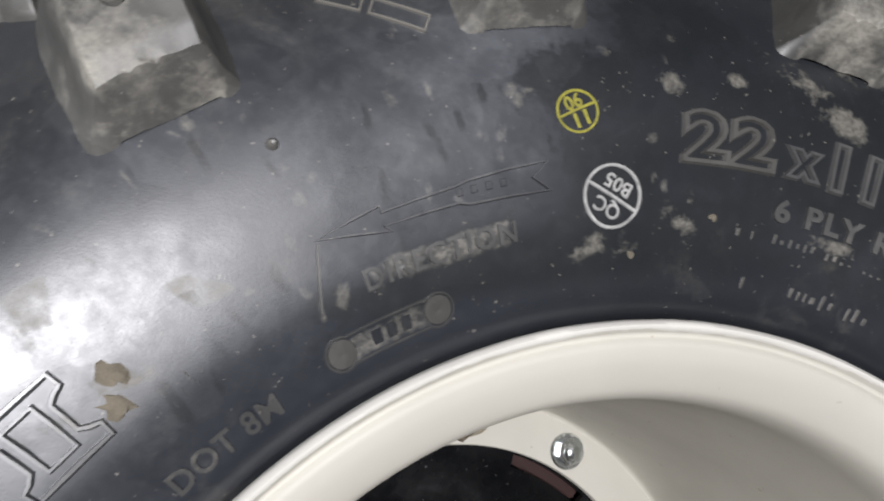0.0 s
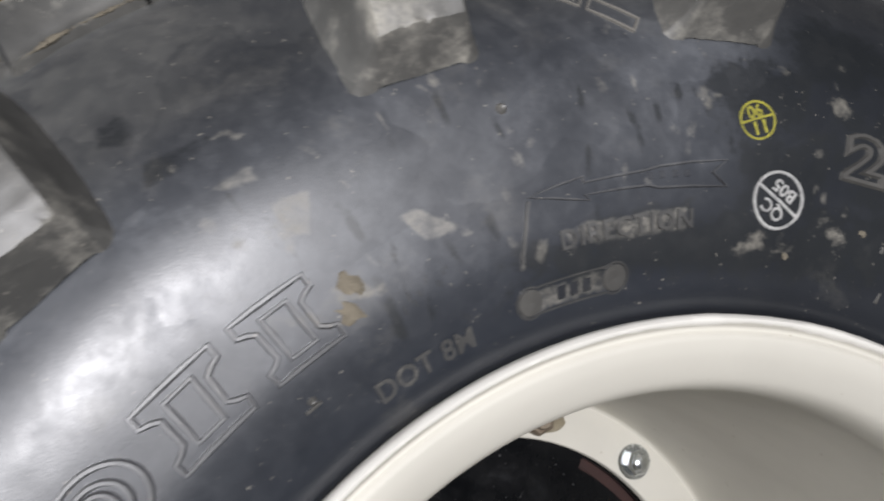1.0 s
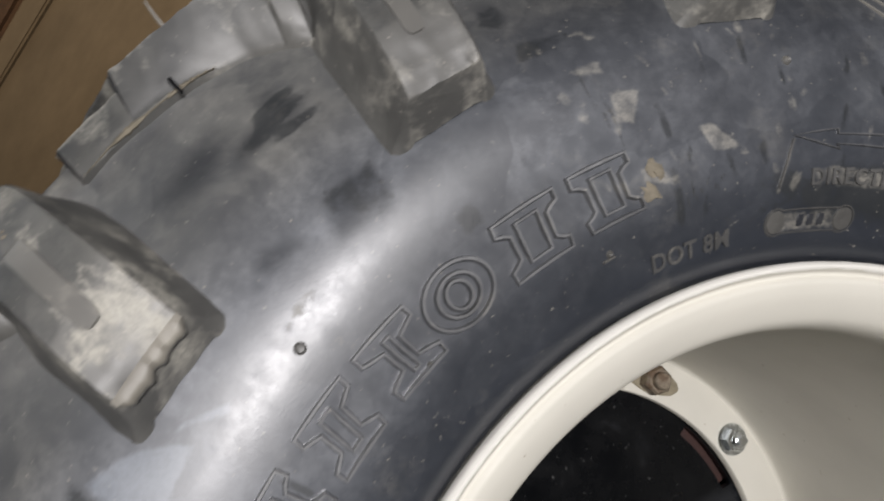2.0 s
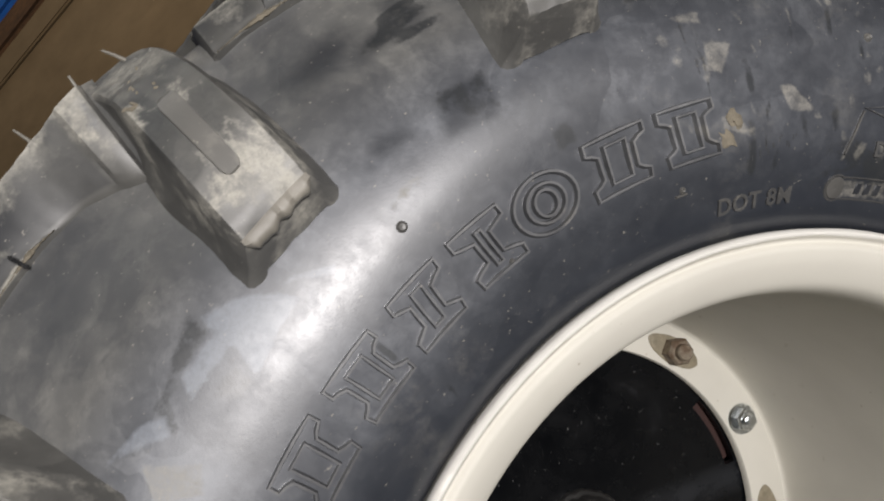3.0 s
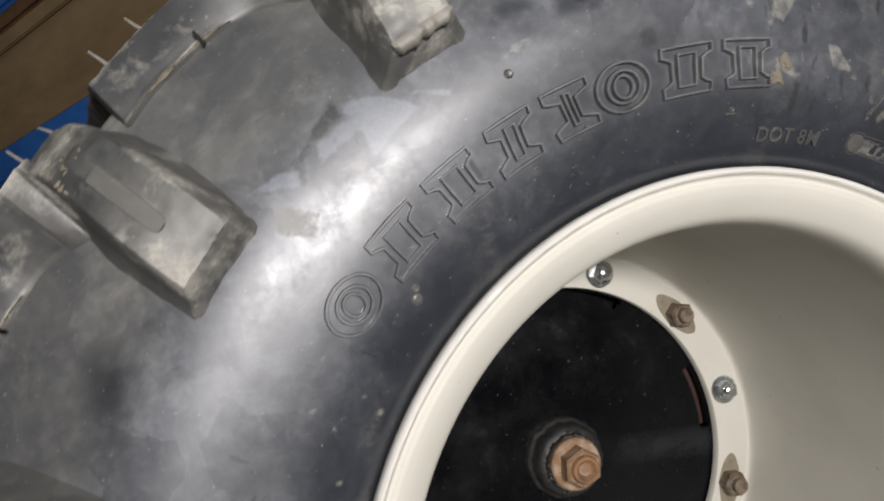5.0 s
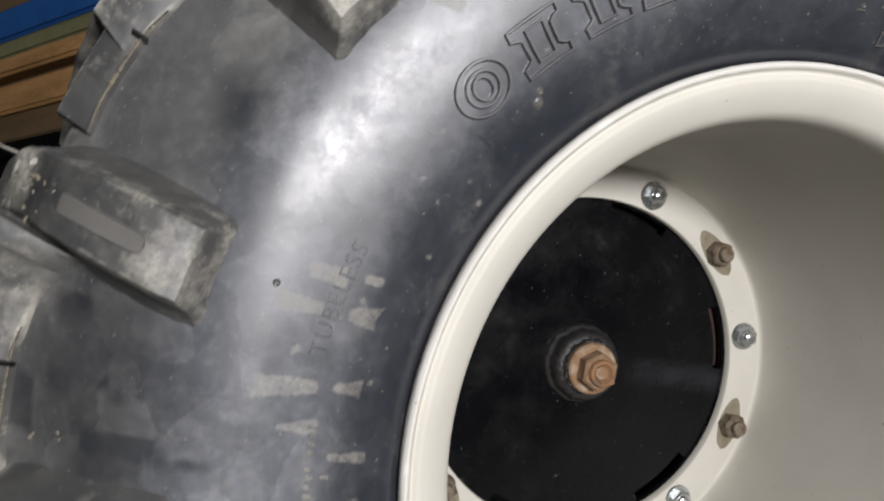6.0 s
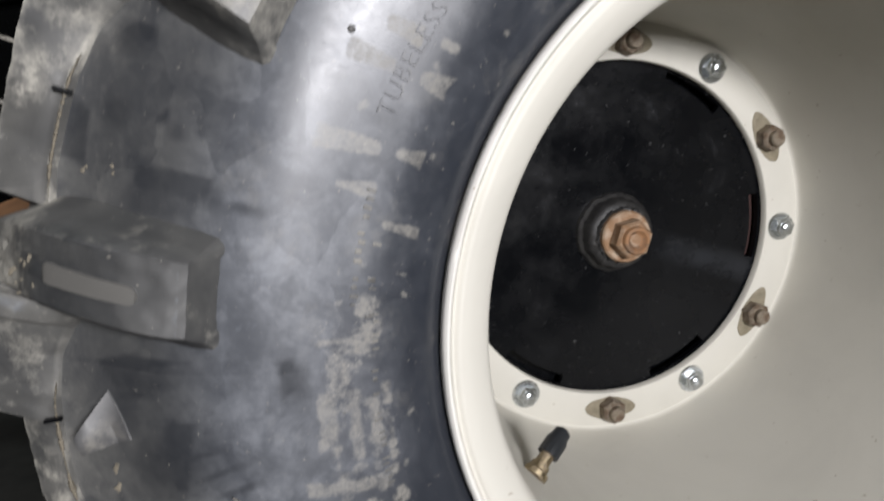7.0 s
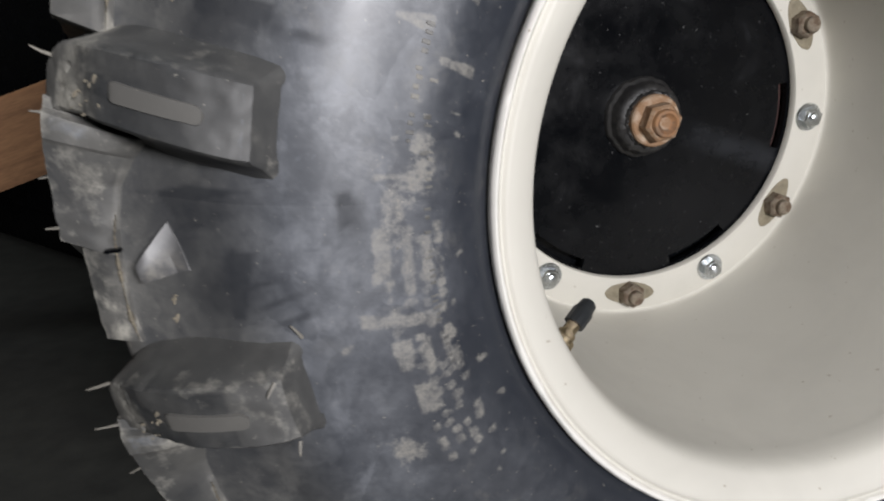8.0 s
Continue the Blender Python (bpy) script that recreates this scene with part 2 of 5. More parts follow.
def rough_stuff(name, dark, light, scale, rough=0.8, stretch=(1, 1, 1), relief=0.002):
    m, nt, b = nodes_of(name)
    mp = nt.nodes.new("ShaderNodeMapping")
    mp.inputs["Scale"].default_value = stretch
    nt.links.new(coords(nt), mp.inputs["Vector"])
    v = mp.outputs["Vector"]
    a = noise_tex(nt, v, scale, 6.0, 0.62, 0.3)
    c = noise_tex(nt, v, scale * 9, 4.0, 0.6)
    both = maths(nt, "ADD", maths(nt, "MULTIPLY", a, 0.65), maths(nt, "MULTIPLY", c, 0.35))
    nt.links.new(mix(nt, ramp(nt, both, 0.32, 0.68), dark, light), b.inputs["Base Color"])
    b.inputs["Roughness"].default_value = rough
    nt.links.new(bump(nt, both, 0.4, relief), b.inputs["Normal"])
    return m


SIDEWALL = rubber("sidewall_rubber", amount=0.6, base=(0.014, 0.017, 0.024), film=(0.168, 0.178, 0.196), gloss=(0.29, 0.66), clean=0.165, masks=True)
LUG = rubber("lug_rubber", base=(0.028, 0.028, 0.027), film=(0.134, 0.131, 0.120), dust=(0.36, 0.344, 0.298), amount=0.85, gloss=(0.48, 0.72), masks=True, soft=0.12)
RAISED = rubber("raised_rubber", base=(0.036, 0.036, 0.038), film=(0.115, 0.114, 0.112), amount=0.8, gloss=(0.34, 0.6))
LETTERING = rubber("dusted_lettering", base=(0.030, 0.031, 0.034), film=(0.165, 0.168, 0.172), gloss=(0.28, 0.56), amount=0.6, clean=0.150)
EMBOSSED = rubber("embossed_rubber", base=(0.016, 0.018, 0.023), film=(0.150, 0.155, 0.165), gloss=(0.27, 0.56), clean=0.165)
SMALLPRINT = rubber("small_print_rubber", base=(0.034, 0.034, 0.034), film=(0.125, 0.123, 0.118), amount=0.8, gloss=(0.36, 0.64), clean=0.150)
PRINT = rubber("dust_filled_print", base=(0.040, 0.039, 0.037), film=(0.105, 0.102, 0.094), amount=0.8, gloss=(0.4, 0.65))
WEARBAR = rubber("smooth_rubber", base=(0.088, 0.086, 0.080), film=(0.122, 0.118, 0.108), amount=0.45, gloss=(0.42, 0.55))
FLASH = rubber("dusty_rubber", base=(0.12, 0.112, 0.095), film=(0.20, 0.185, 0.155), amount=0.9, gloss=(0.55, 0.8))
DUST = rubber("tan_dust", base=(0.13, 0.124, 0.11), film=(0.19, 0.18, 0.16), amount=0.6, gloss=(0.5, 0.75))
GRIME = rubber("wet_black_smear", base=(0.018, 0.020, 0.022), film=(0.04, 0.042, 0.045), amount=0.15, gloss=(0.35, 0.5))
WHITE_INK = rough_stuff("white_ink", (0.16, 0.16, 0.16), (0.52, 0.52, 0.50), 300.0, 0.7, relief=0.0002)
YELLOW_INK = rough_stuff("yellow_ink", (0.14, 0.13, 0.02), (0.42, 0.39, 0.05), 300.0, 0.7, relief=0.0002)
CREAM = painted("cream_paint", (0.558, 0.540, 0.482), (0.25, 0.20, 0.14), 0.56)
CREAM_EDGE = painted("worn_cream_edge", (0.68, 0.665, 0.62), (0.35, 0.30, 0.22), 0.5, 0.9)
BLACK = black_enamel("black_enamel")
HUB_BLACK = black_enamel("hub_enamel", True)
GREASE = rough_stuff("greasy_dirt", (0.005, 0.005, 0.006), (0.030, 0.029, 0.028), 210.0, 0.48, relief=0.0012)
ZINC = metal("zinc_plate", (0.62, 0.65, 0.66), (0.30, 0.27, 0.2), 0.15, 0.22)
NUTMETAL = metal("dull_steel", (0.26, 0.22, 0.17), (0.10, 0.065, 0.04), 0.6, 0.5, 0.8)
RUST = metal("rust", (0.40, 0.31, 0.23), (0.24, 0.14, 0.075), 0.75, 0.55, 0.45)
RUST_BRIGHT = metal("orange_rust", (0.17, 0.105, 0.065), (0.27, 0.14, 0.065), 0.7, 0.6, 0.25)
STAIN = rough_stuff("bare_primer", (0.13, 0.11, 0.075), (0.27, 0.235, 0.165), 120.0, 0.6, relief=0.0003)
REDOXIDE = rough_stuff("red_oxide", (0.018, 0.006, 0.005), (0.045, 0.014, 0.010), 80.0, 0.7, relief=0.0004)
BRASS = metal("brass", (0.38, 0.31, 0.20), (0.17, 0.13, 0.085), 0.4, 0.35)
CAP = painted("black_plastic", (0.02, 0.022, 0.024), (0.08, 0.08, 0.08), 0.3, 0.2)
CONCRETE = rough_stuff("stained_concrete", (0.014, 0.0145, 0.013), (0.046, 0.047, 0.040), 5.0, 0.75)
WALLPAINT = rough_stuff("workshop_wall", (0.20, 0.20, 0.19), (0.30, 0.30, 0.28), 3.0, 0.85)
BOARD = rough_stuff("brown_board", (0.12, 0.078, 0.036), (0.21, 0.140, 0.070), 4.0, 0.8, (1, 1, 3), 0.001)
TIMBER = rough_stuff("timber", (0.30, 0.155, 0.055), (0.56, 0.32, 0.13), 9.0, 0.75, (1, 1, 7), 0.001)
REDWOOD = rough_stuff("red_timber", (0.15, 0.075, 0.035), (0.36, 0.19, 0.09), 9.0, 0.75, (1, 1, 7), 0.001)
DARKWOOD = rough_stuff("dark_stained_wood", (0.022, 0.012, 0.006), (0.16, 0.075, 0.028), 14.0, 0.75, (1, 1, 4), 0.001)
MUD = rough_stuff("dried_mud", (0.095, 0.083, 0.062), (0.20, 0.175, 0.132), 300.0, 0.9, relief=0.0004)
OLIVE = rough_stuff("olive_paint", (0.16, 0.16, 0.08), (0.26, 0.25, 0.13), 8.0, 0.6)
BLUE = rough_stuff("blue_paint", (0.012, 0.075, 0.26), (0.025, 0.13, 0.42), 8.0, 0.5)


# ---- building helpers ----
def part(name, bm, material, parent=None, label="", smooth=35.0):
    """Links a bmesh as one mesh object, under a thing or a part."""
    me = bpy.data.meshes.new(name)
    bmesh.ops.recalc_face_normals(bm, faces=bm.faces[:])
    bm.to_mesh(me)
    bm.free()
    me.materials.append(material)
    if smooth:
        me.polygons.foreach_set("use_smooth", [True] * len(me.polygons))
        me.set_sharp_from_angle(angle=radians(smooth))
    ob = new(name, me)
    if parent is not None:
        ob.parent = parent
    if label:
        ob["label"] = label
    return ob


def curve_through(points, n):
    """A smooth line through points of (r, y), n steps between neighbours."""
    p = np.array(points, float)
    q = np.vstack([2 * p[0] - p[1], p, 2 * p[-1] - p[-2]])
    out = []
    for i in range(1, len(q) - 2):
        for k in range(n):
            t = k / n
            a, b, c, d = q[i - 1], q[i], q[i + 1], q[i + 2]
            out.append(0.5 * (2 * b + (c - a) * t + (2 * a - 5 * b + 4 * c - d) * t * t + (3 * b - a - 3 * c + d) * t ** 3))
    out.append(p[-1])
    return np.array(out)


def revolve(profile, steps, closed=False, wobble=0.0):
    """Turns a line of (r, y) round the axle."""
    bm = bmesh.new()
    rings = []
    for r, y in profile:
        ring = []
        for k in range(steps):
            a = 2 * math.pi * k / steps
            w = wobble * noise.noise(Vector((math.cos(a) * 9 + 3, math.sin(a) * 9, y * 60))) if wobble else 0.0
            ring.append(bm.verts.new(((r + w) * math.cos(a), y + w, (r + w) * math.sin(a))))
        rings.append(ring)
    pairs = list(zip(rings, rings[1:])) + ([(rings[-1], rings[0])] if closed else [])
    for one, two in pairs:
        for k in range(steps):
            bm.faces.new((one[k], one[(k + 1) % steps], two[(k + 1) % steps], two[k]))
    return bm


def polar(r, degrees, y):
    a = radians(degrees)
    return Vector((r * math.cos(a), y, r * math.sin(a)))


def loft(rows, cap=False):
    """Skins rows of points of equal length."""
    bm = bmesh.new()
    vs = [[bm.verts.new(p) for p in row] for row in rows]
    for one, two in zip(vs, vs[1:]):
        for k in range(len(one) - 1):
            bm.faces.new((one[k], one[k + 1], two[k + 1], two[k]))
    if cap:
        bm.faces.new(vs[0])
        bm.faces.new(list(reversed(vs[-1])))
    return bm


def prism(sides, radius, y0, y1, chamfer=0.0, turn=0.0, mid=None):
    """A bar of that many sides along the axle's direction, its front end chamfered."""
    prof = [(0.0, y0), (radius - chamfer, y0), (radius, y0 + chamfer), (radius, y1), (0.0, y1)]
    bm = bmesh.new()
    rings = []
    for r, y in prof[1:4]:
        rings.append([bm.verts.new((r * math.cos(turn + 2 * math.pi * k / sides), y, r * math.sin(turn + 2 * math.pi * k / sides))) for k in range(sides)])
    for one, two in zip(rings, rings[1:]):
        for k in range(sides):
            bm.faces.new((one[k], one[(k + 1) % sides], two[(k + 1) % sides], two[k]))
    bm.faces.new(rings[0])
    bm.faces.new(list(reversed(rings[-1])))
    return bm


def block(sx, sy, sz, bevel=0.003):
    bm = bmesh.new()
    bmesh.ops.create_cube(bm, size=1.0)
    bmesh.ops.scale(bm, vec=(sx, sy, sz), verts=bm.verts[:])
    if bevel:
        bmesh.ops.bevel(bm, geom=bm.edges[:], offset=bevel, segments=2, affect="EDGES")
    return bm


# ---- the setting ----
def slab(name, size, place, material, label, category):
    ob = part(name, block(*size, 0), material, smooth=0)
    ob.location = place
    return tagged(ob, label, category, kind="structure")


slab("floor", (6, 6, 0.1), (0, 0, -0.05), CONCRETE, "dark stained concrete workshop floor", "floor")
slab("wall_back", (6, 0.12, 2.8), (0, 3.06, 1.4), WALLPAINT, "plain grey painted workshop wall", "wall")
slab("wall_front", (6, 0.12, 2.8), (0, -3.06, 1.4), WALLPAINT, "plain grey painted workshop wall", "wall")
slab("wall_west", (0.12, 6, 2.8), (-3.06, 0, 1.4), WALLPAINT, "plain grey painted workshop wall", "wall")
slab("wall_east", (0.12, 6, 2.8), (3.06, 0, 1.4), WALLPAINT, "plain grey painted workshop wall", "wall")
slab("ceiling", (6.24, 6.24, 0.1), (0, 0, 2.85), WALLPAINT, "plain grey workshop ceiling", "ceiling")

# ---- the wheel ----
wheel = new("wheel")
wheel.location = (0, 0, HUB)
tagged(wheel, "cream steel wheel with a black lugged tyre standing on the floor", "wheel")

SIDE = [(0.1415, 0.012), (0.1455, 0.0050), (0.1480, 0.0005), (0.1520, -0.0030), (0.1570, -0.0055), (0.1636, -0.0090), (0.1700, -0.0115),
        (0.1800, -0.0133), (0.1900, -0.0146), (0.2000, -0.0150), (0.2100, -0.0138), (0.2200, -0.0108), (0.2300, -0.0062), (0.2400, -0.0002),
        (0.2480, 0.0050), (0.2550, 0.0098), (0.2600, 0.0130), (0.2640, 0.0152), (0.2672, 0.0175), (0.2695, 0.0205), (0.2708, 0.0240), (0.2715, 0.0290), (0.2719, 0.0360), (0.2722, 0.0700), (0.2722, MID)]
NEAR = curve_through(SIDE, 4)


def wall_y(r):
    """The sidewall's depth at that radius."""
    return float(np.interp(r, NEAR[:56, 0], NEAR[:56, 1]))


far = NEAR[::-3][1:].copy()
far[:, 1] = 2 * MID - far[:, 1]
# dirt on the sidewall: (radius, angle, half length along, half width outwards, turn)
POLISHED = ((0.2098, 92.9, 0.0066, 0.0064, 0.2), (0.2147, 99.2, 0.0100, 0.0026, 0.2), (0.2120, 138.0, 0.0100, 0.0060, 0.3), (0.2150, 181.0, 0.0060, 0.0045, 0.0), (0.2080, 161.0, 0.0060, 0.0100, 0.2))
DUSTY = ((0.2030, 100.0, 0.0066, 0.0024, 0.3), (0.1948, 73.1, 0.0040, 0.0034, 0.0), (0.1690, 187.0, 0.0130, 0.0030, 0.0), (0.1800, 181.0, 0.0160, 0.0040, 0.0), (0.1730, 176.0, 0.0130, 0.0040, 0.0),
         (0.2060, 20.0, 0.0090, 0.0030, -0.2), (0.1700, 30.2, 0.0055, 0.0055, 0.0), (0.1635, 38.0, 0.0046, 0.0026, 0.3), (0.1625, 34.5, 0.0030, 0.0024, 0.0), (0.2000, 31.0, 0.0040, 0.0034, 0.0),
         (0.2080, 21.0, 0.0120, 0.0050, -0.3), (0.1990, 17.0, 0.0080, 0.0045, 0.0), (0.2190, 15.0, 0.0160, 0.0060, 0.0), (0.2030, 26.4, 0.0050, 0.0024, 0.0), (0.1690, 17.0, 0.0120, 0.0020, 0.0), (0.1950, 205.0, 0.0100, 0.0050, 0.4))
# soft dark smears between the lugs
SMEARED = ((0.2270, 166.6, 0.0050, 0.0130, 0.0), (0.2310, 163.0, 0.0030, 0.0030, 0.0), (0.2340, 180.8, 0.0050, 0.0120, 0.35), (0.2488, 158.2, 0.0050, 0.0060, 0.0), (0.2170, 188.0, 0.0012, 0.0090, 0.3), (0.2130, 189.6, 0.0012, 0.0070, 0.2), (0.2210, 186.4, 0.0010, 0.0060, 0.2), (0.2100, 167.0, 0.0016, 0.0060, 0.0), (0.1920, 180.8, 0.0040, 0.0030, 0.0), (0.2350, 77.4, 0.0050, 0.0060, 0.3), (0.2200, 75.6, 0.0080, 0.0030, 0.2), (0.2420, 91.9, 0.0035, 0.0070, 0.2), (0.2430, 98.1, 0.0110, 0.0045, 0.2), (0.2390, 94.0, 0.0080, 0.0030, 0.2),
           (0.2330, 168.0, 0.0070, 0.0120, 0.2), (0.2330, 187.0, 0.0095, 0.0120, 0.3), (0.2330, 70.5, 0.0080, 0.0070, 0.2), (0.2300, 141.0, 0.0085, 0.0060, 0.2), (0.2480, 163.0, 0.0060, 0.0050, 0.0), (0.2420, 183.5, 0.0100, 0.0050, 0.4))
# black patches; the largest, at 14 degrees, paints the dimming away from the torch
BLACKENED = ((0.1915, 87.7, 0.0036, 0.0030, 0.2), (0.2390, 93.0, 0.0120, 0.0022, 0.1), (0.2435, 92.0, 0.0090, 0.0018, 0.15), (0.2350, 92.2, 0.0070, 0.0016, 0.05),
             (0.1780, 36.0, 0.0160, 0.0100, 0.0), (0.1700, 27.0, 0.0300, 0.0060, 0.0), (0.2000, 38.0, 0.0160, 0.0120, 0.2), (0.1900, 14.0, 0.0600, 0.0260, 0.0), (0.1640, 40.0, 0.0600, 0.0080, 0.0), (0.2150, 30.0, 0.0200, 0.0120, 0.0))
# dirt that sticks in flakes with clear edges, and wiped or dull spots, as corners (radius, angle)
FLAKES_PRINT = ([(0.1920, 148.9), (0.1807, 147.9), (0.1788, 149.9), (0.1902, 150.1)], [(0.1754, 147.9), (0.1691, 147.5), (0.1682, 148.5), (0.1743, 149.0)], [(0.1970, 151.8), (0.1837, 151.7), (0.1822, 152.9), (0.1968, 153.7)],
                [(0.1762, 151.5), (0.1648, 150.2), (0.1660, 151.6), (0.1652, 153.1), (0.1752, 152.7)], [(0.1873, 155.8), (0.1852, 156.2), (0.1869, 157.1), (0.1892, 156.8)], [(0.1960, 158.9), (0.1782, 158.7), (0.1772, 160.1), (0.1963, 161.1)],
                [(0.1738, 158.8), (0.1640, 158.0), (0.1637, 160.1), (0.1736, 159.6)], [(0.1757, 162.2), (0.1750, 164.3), (0.1838, 163.6), (0.1873, 163.9), (0.1874, 163.0)], [(0.1719, 165.7), (0.1590, 165.8), (0.1585, 167.3), (0.1716, 166.5)])
FLAKES_LOW = ([(0.1868, 182.0), (0.1803, 182.8), (0.1809, 187.5), (0.1881, 188.1)], [(0.1774, 182.6), (0.1735, 182.6), (0.1742, 189.9), (0.1786, 189.8)], [(0.1727, 183.1), (0.1680, 183.7), (0.1668, 189.8), (0.1719, 188.9)],
              [(0.1943, 190.1), (0.1682, 192.3), (0.1684, 194.0), (0.1946, 191.8)], [(0.1866, 193.8), (0.1788, 194.1), (0.1795, 197.9), (0.1865, 197.5)], [(0.1765, 194.1), (0.1727, 194.6), (0.1734, 198.6), (0.1781, 198.5)],
              [(0.1834, 199.0), (0.1747, 199.8), (0.1781, 203.5), (0.1852, 202.8)], [(0.2015, 192.8), (0.1963, 192.7), (0.1985, 194.2), (0.2029, 193.8)], [(0.1708, 194.6), (0.1671, 194.9), (0.1667, 200.0), (0.1707, 199.9)],
              [(0.1867, 177.1), (0.1694, 176.9), (0.1701, 178.0), (0.1874, 178.1)])
FLAKES = ([(0.2103, 75.7), (0.2112, 73.0), (0.2065, 73.1), (0.2081, 75.0)], [(0.2020, 73.5), (0.2007, 70.9), (0.1920, 72.3), (0.1954, 73.6)], [(0.1872, 66.9), (0.1876, 65.7), (0.1787, 62.9), (0.1788, 65.9)],
          [(0.1810, 73.2), (0.1812, 71.4), (0.1743, 70.5), (0.1766, 73.2)], [(0.2143, 124.0), (0.2028, 122.4), (0.1995, 124.2), (0.2079, 125.9)], [(0.2200, 74.0), (0.2215, 72.8), (0.2178, 72.6)],
          [(0.1975, 57.9), (0.1960, 56.8), (0.1955, 57.7)])
# patches rubbed black and glossy
RUBBED = ([(0.2172, 94.5), (0.2175, 90.5), (0.2095, 90.3), (0.2036, 91.4), (0.2050, 93.9), (0.2056, 95.9)], [(0.2170, 100.3), (0.2182, 99.0), (0.2142, 97.2), (0.2121, 97.0), (0.2136, 99.7)])
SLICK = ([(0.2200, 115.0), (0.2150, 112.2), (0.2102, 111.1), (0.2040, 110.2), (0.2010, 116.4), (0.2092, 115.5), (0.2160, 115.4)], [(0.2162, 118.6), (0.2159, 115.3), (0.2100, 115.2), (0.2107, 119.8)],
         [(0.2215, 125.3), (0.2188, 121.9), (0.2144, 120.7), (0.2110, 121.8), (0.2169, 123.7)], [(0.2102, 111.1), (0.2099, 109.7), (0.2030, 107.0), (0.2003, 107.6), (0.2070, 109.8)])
# wet black smears with clear edges between the lower lugs, and paler wiped skin
WETTED = ([(0.2405, 166.66), (0.2385, 165.56), (0.2264, 165.29), (0.2182, 165.26), (0.2187, 166.92), (0.2294, 167.54), (0.2386, 167.54)], [(0.2540, 157.7), (0.2498, 157.0), (0.2435, 156.9), (0.2429, 157.9), (0.2500, 158.8)],
          [(0.2500, 179.66), (0.2371, 178.67), (0.2210, 179.09), (0.2350, 180.12), (0.2341, 181.84), (0.2423, 182.96), (0.2460, 181.05)], [(0.2306, 184.1), (0.2274, 183.4), (0.2205, 183.8), (0.2261, 189.5), (0.2311, 189.3)],
          [(0.1970, 179.0), (0.1931, 178.7), (0.1900, 179.9), (0.1921, 181.9), (0.1961, 182.2)], [(0.2370, 162.4), (0.2342, 161.4), (0.2329, 162.4), (0.2352, 163.1)], [(0.2630, 166.6), (0.2632, 162.6), (0.2560, 163.4), (0.2545, 167.0)])
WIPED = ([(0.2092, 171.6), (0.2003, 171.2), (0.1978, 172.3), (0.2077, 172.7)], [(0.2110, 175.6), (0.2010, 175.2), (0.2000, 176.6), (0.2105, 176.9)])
DULLED = ([(0.2400, 77.9), (0.2370, 76.6), (0.2310, 76.5), (0.2290, 77.8), (0.2330, 78.9)], [(0.2240, 77.5), (0.2230, 73.5), (0.2190, 73.6), (0.2170, 76.8), (0.2190, 78.0)],
          [(0.2188, 94.1), (0.2179, 89.8), (0.2060, 91.0), (0.2081, 93.5), (0.2125, 94.7)], [(0.2182, 121.2), (0.2214, 115.1), (0.2156, 115.4), (0.2165, 118.5), (0.2094, 121.8)],
          [(0.2088, 118.7), (0.2092, 115.5), (0.2010, 116.4), (0.2009, 117.8)])


def inside_of(r, a, shapes, soft=0.0034):
    """0 outside the shapes, 1 inside, half on their edges, which are soft."""
    out = np.zeros_like(r)
    for shape in shapes:
        r0, a0 = shape[0]
        px = np.array([-math.radians(c[1] - a0) * r0 for c in shape])
        py = np.array([c[0] - r0 for c in shape])
        x, y = -np.radians((a - a0 + 180) % 360 - 180) * r0, r - r0
        near = (np.abs(x) < 0.05) & (np.abs(y) < 0.05)
        xs, ys = x[near], y[near]
        dist, odd = np.full(xs.shape, 1.0), np.zeros(xs.shape, bool)
        for k in range(len(shape)):
            ax, ay, bx, by = px[k - 1], py[k - 1], px[k], py[k]
            t = np.clip(((xs - ax) * (bx - ax) + (ys - ay) * (by - ay)) / ((bx - ax) ** 2 + (by - ay) ** 2), 0, 1)
            dist = np.minimum(dist, np.hypot(xs - ax - t * (bx - ax), ys - ay - t * (by - ay)))
            if abs(by - ay) > 1e-9:
                odd ^= ((ay > ys) != (by > ys)) & (xs < (bx - ax) * (ys - ay) / (by - ay) + ax)
        out[near] = np.maximum(out[near], np.clip(0.5 + np.where(odd, dist, -dist) / soft, 0, 1))
    return out


def spread_of(r, a, patches):
    """0 outside the patches, 1 well inside, with soft edges."""
    out = np.zeros_like(r)
    for r0, a0, along, outward, turn in patches:
        u = -np.radians((a - a0 + 180) % 360 - 180) * r0
        v = r - r0
        c, d = math.cos(turn), math.sin(turn)
        x, y = (u * c + v * d) / along, (v * c - u * d) / outward
        out = np.maximum(out, np.clip(1.35 - 0.80 * (np.abs(x) ** 3 + np.abs(y) ** 3) ** (1 / 3), 0, 1))
    return out


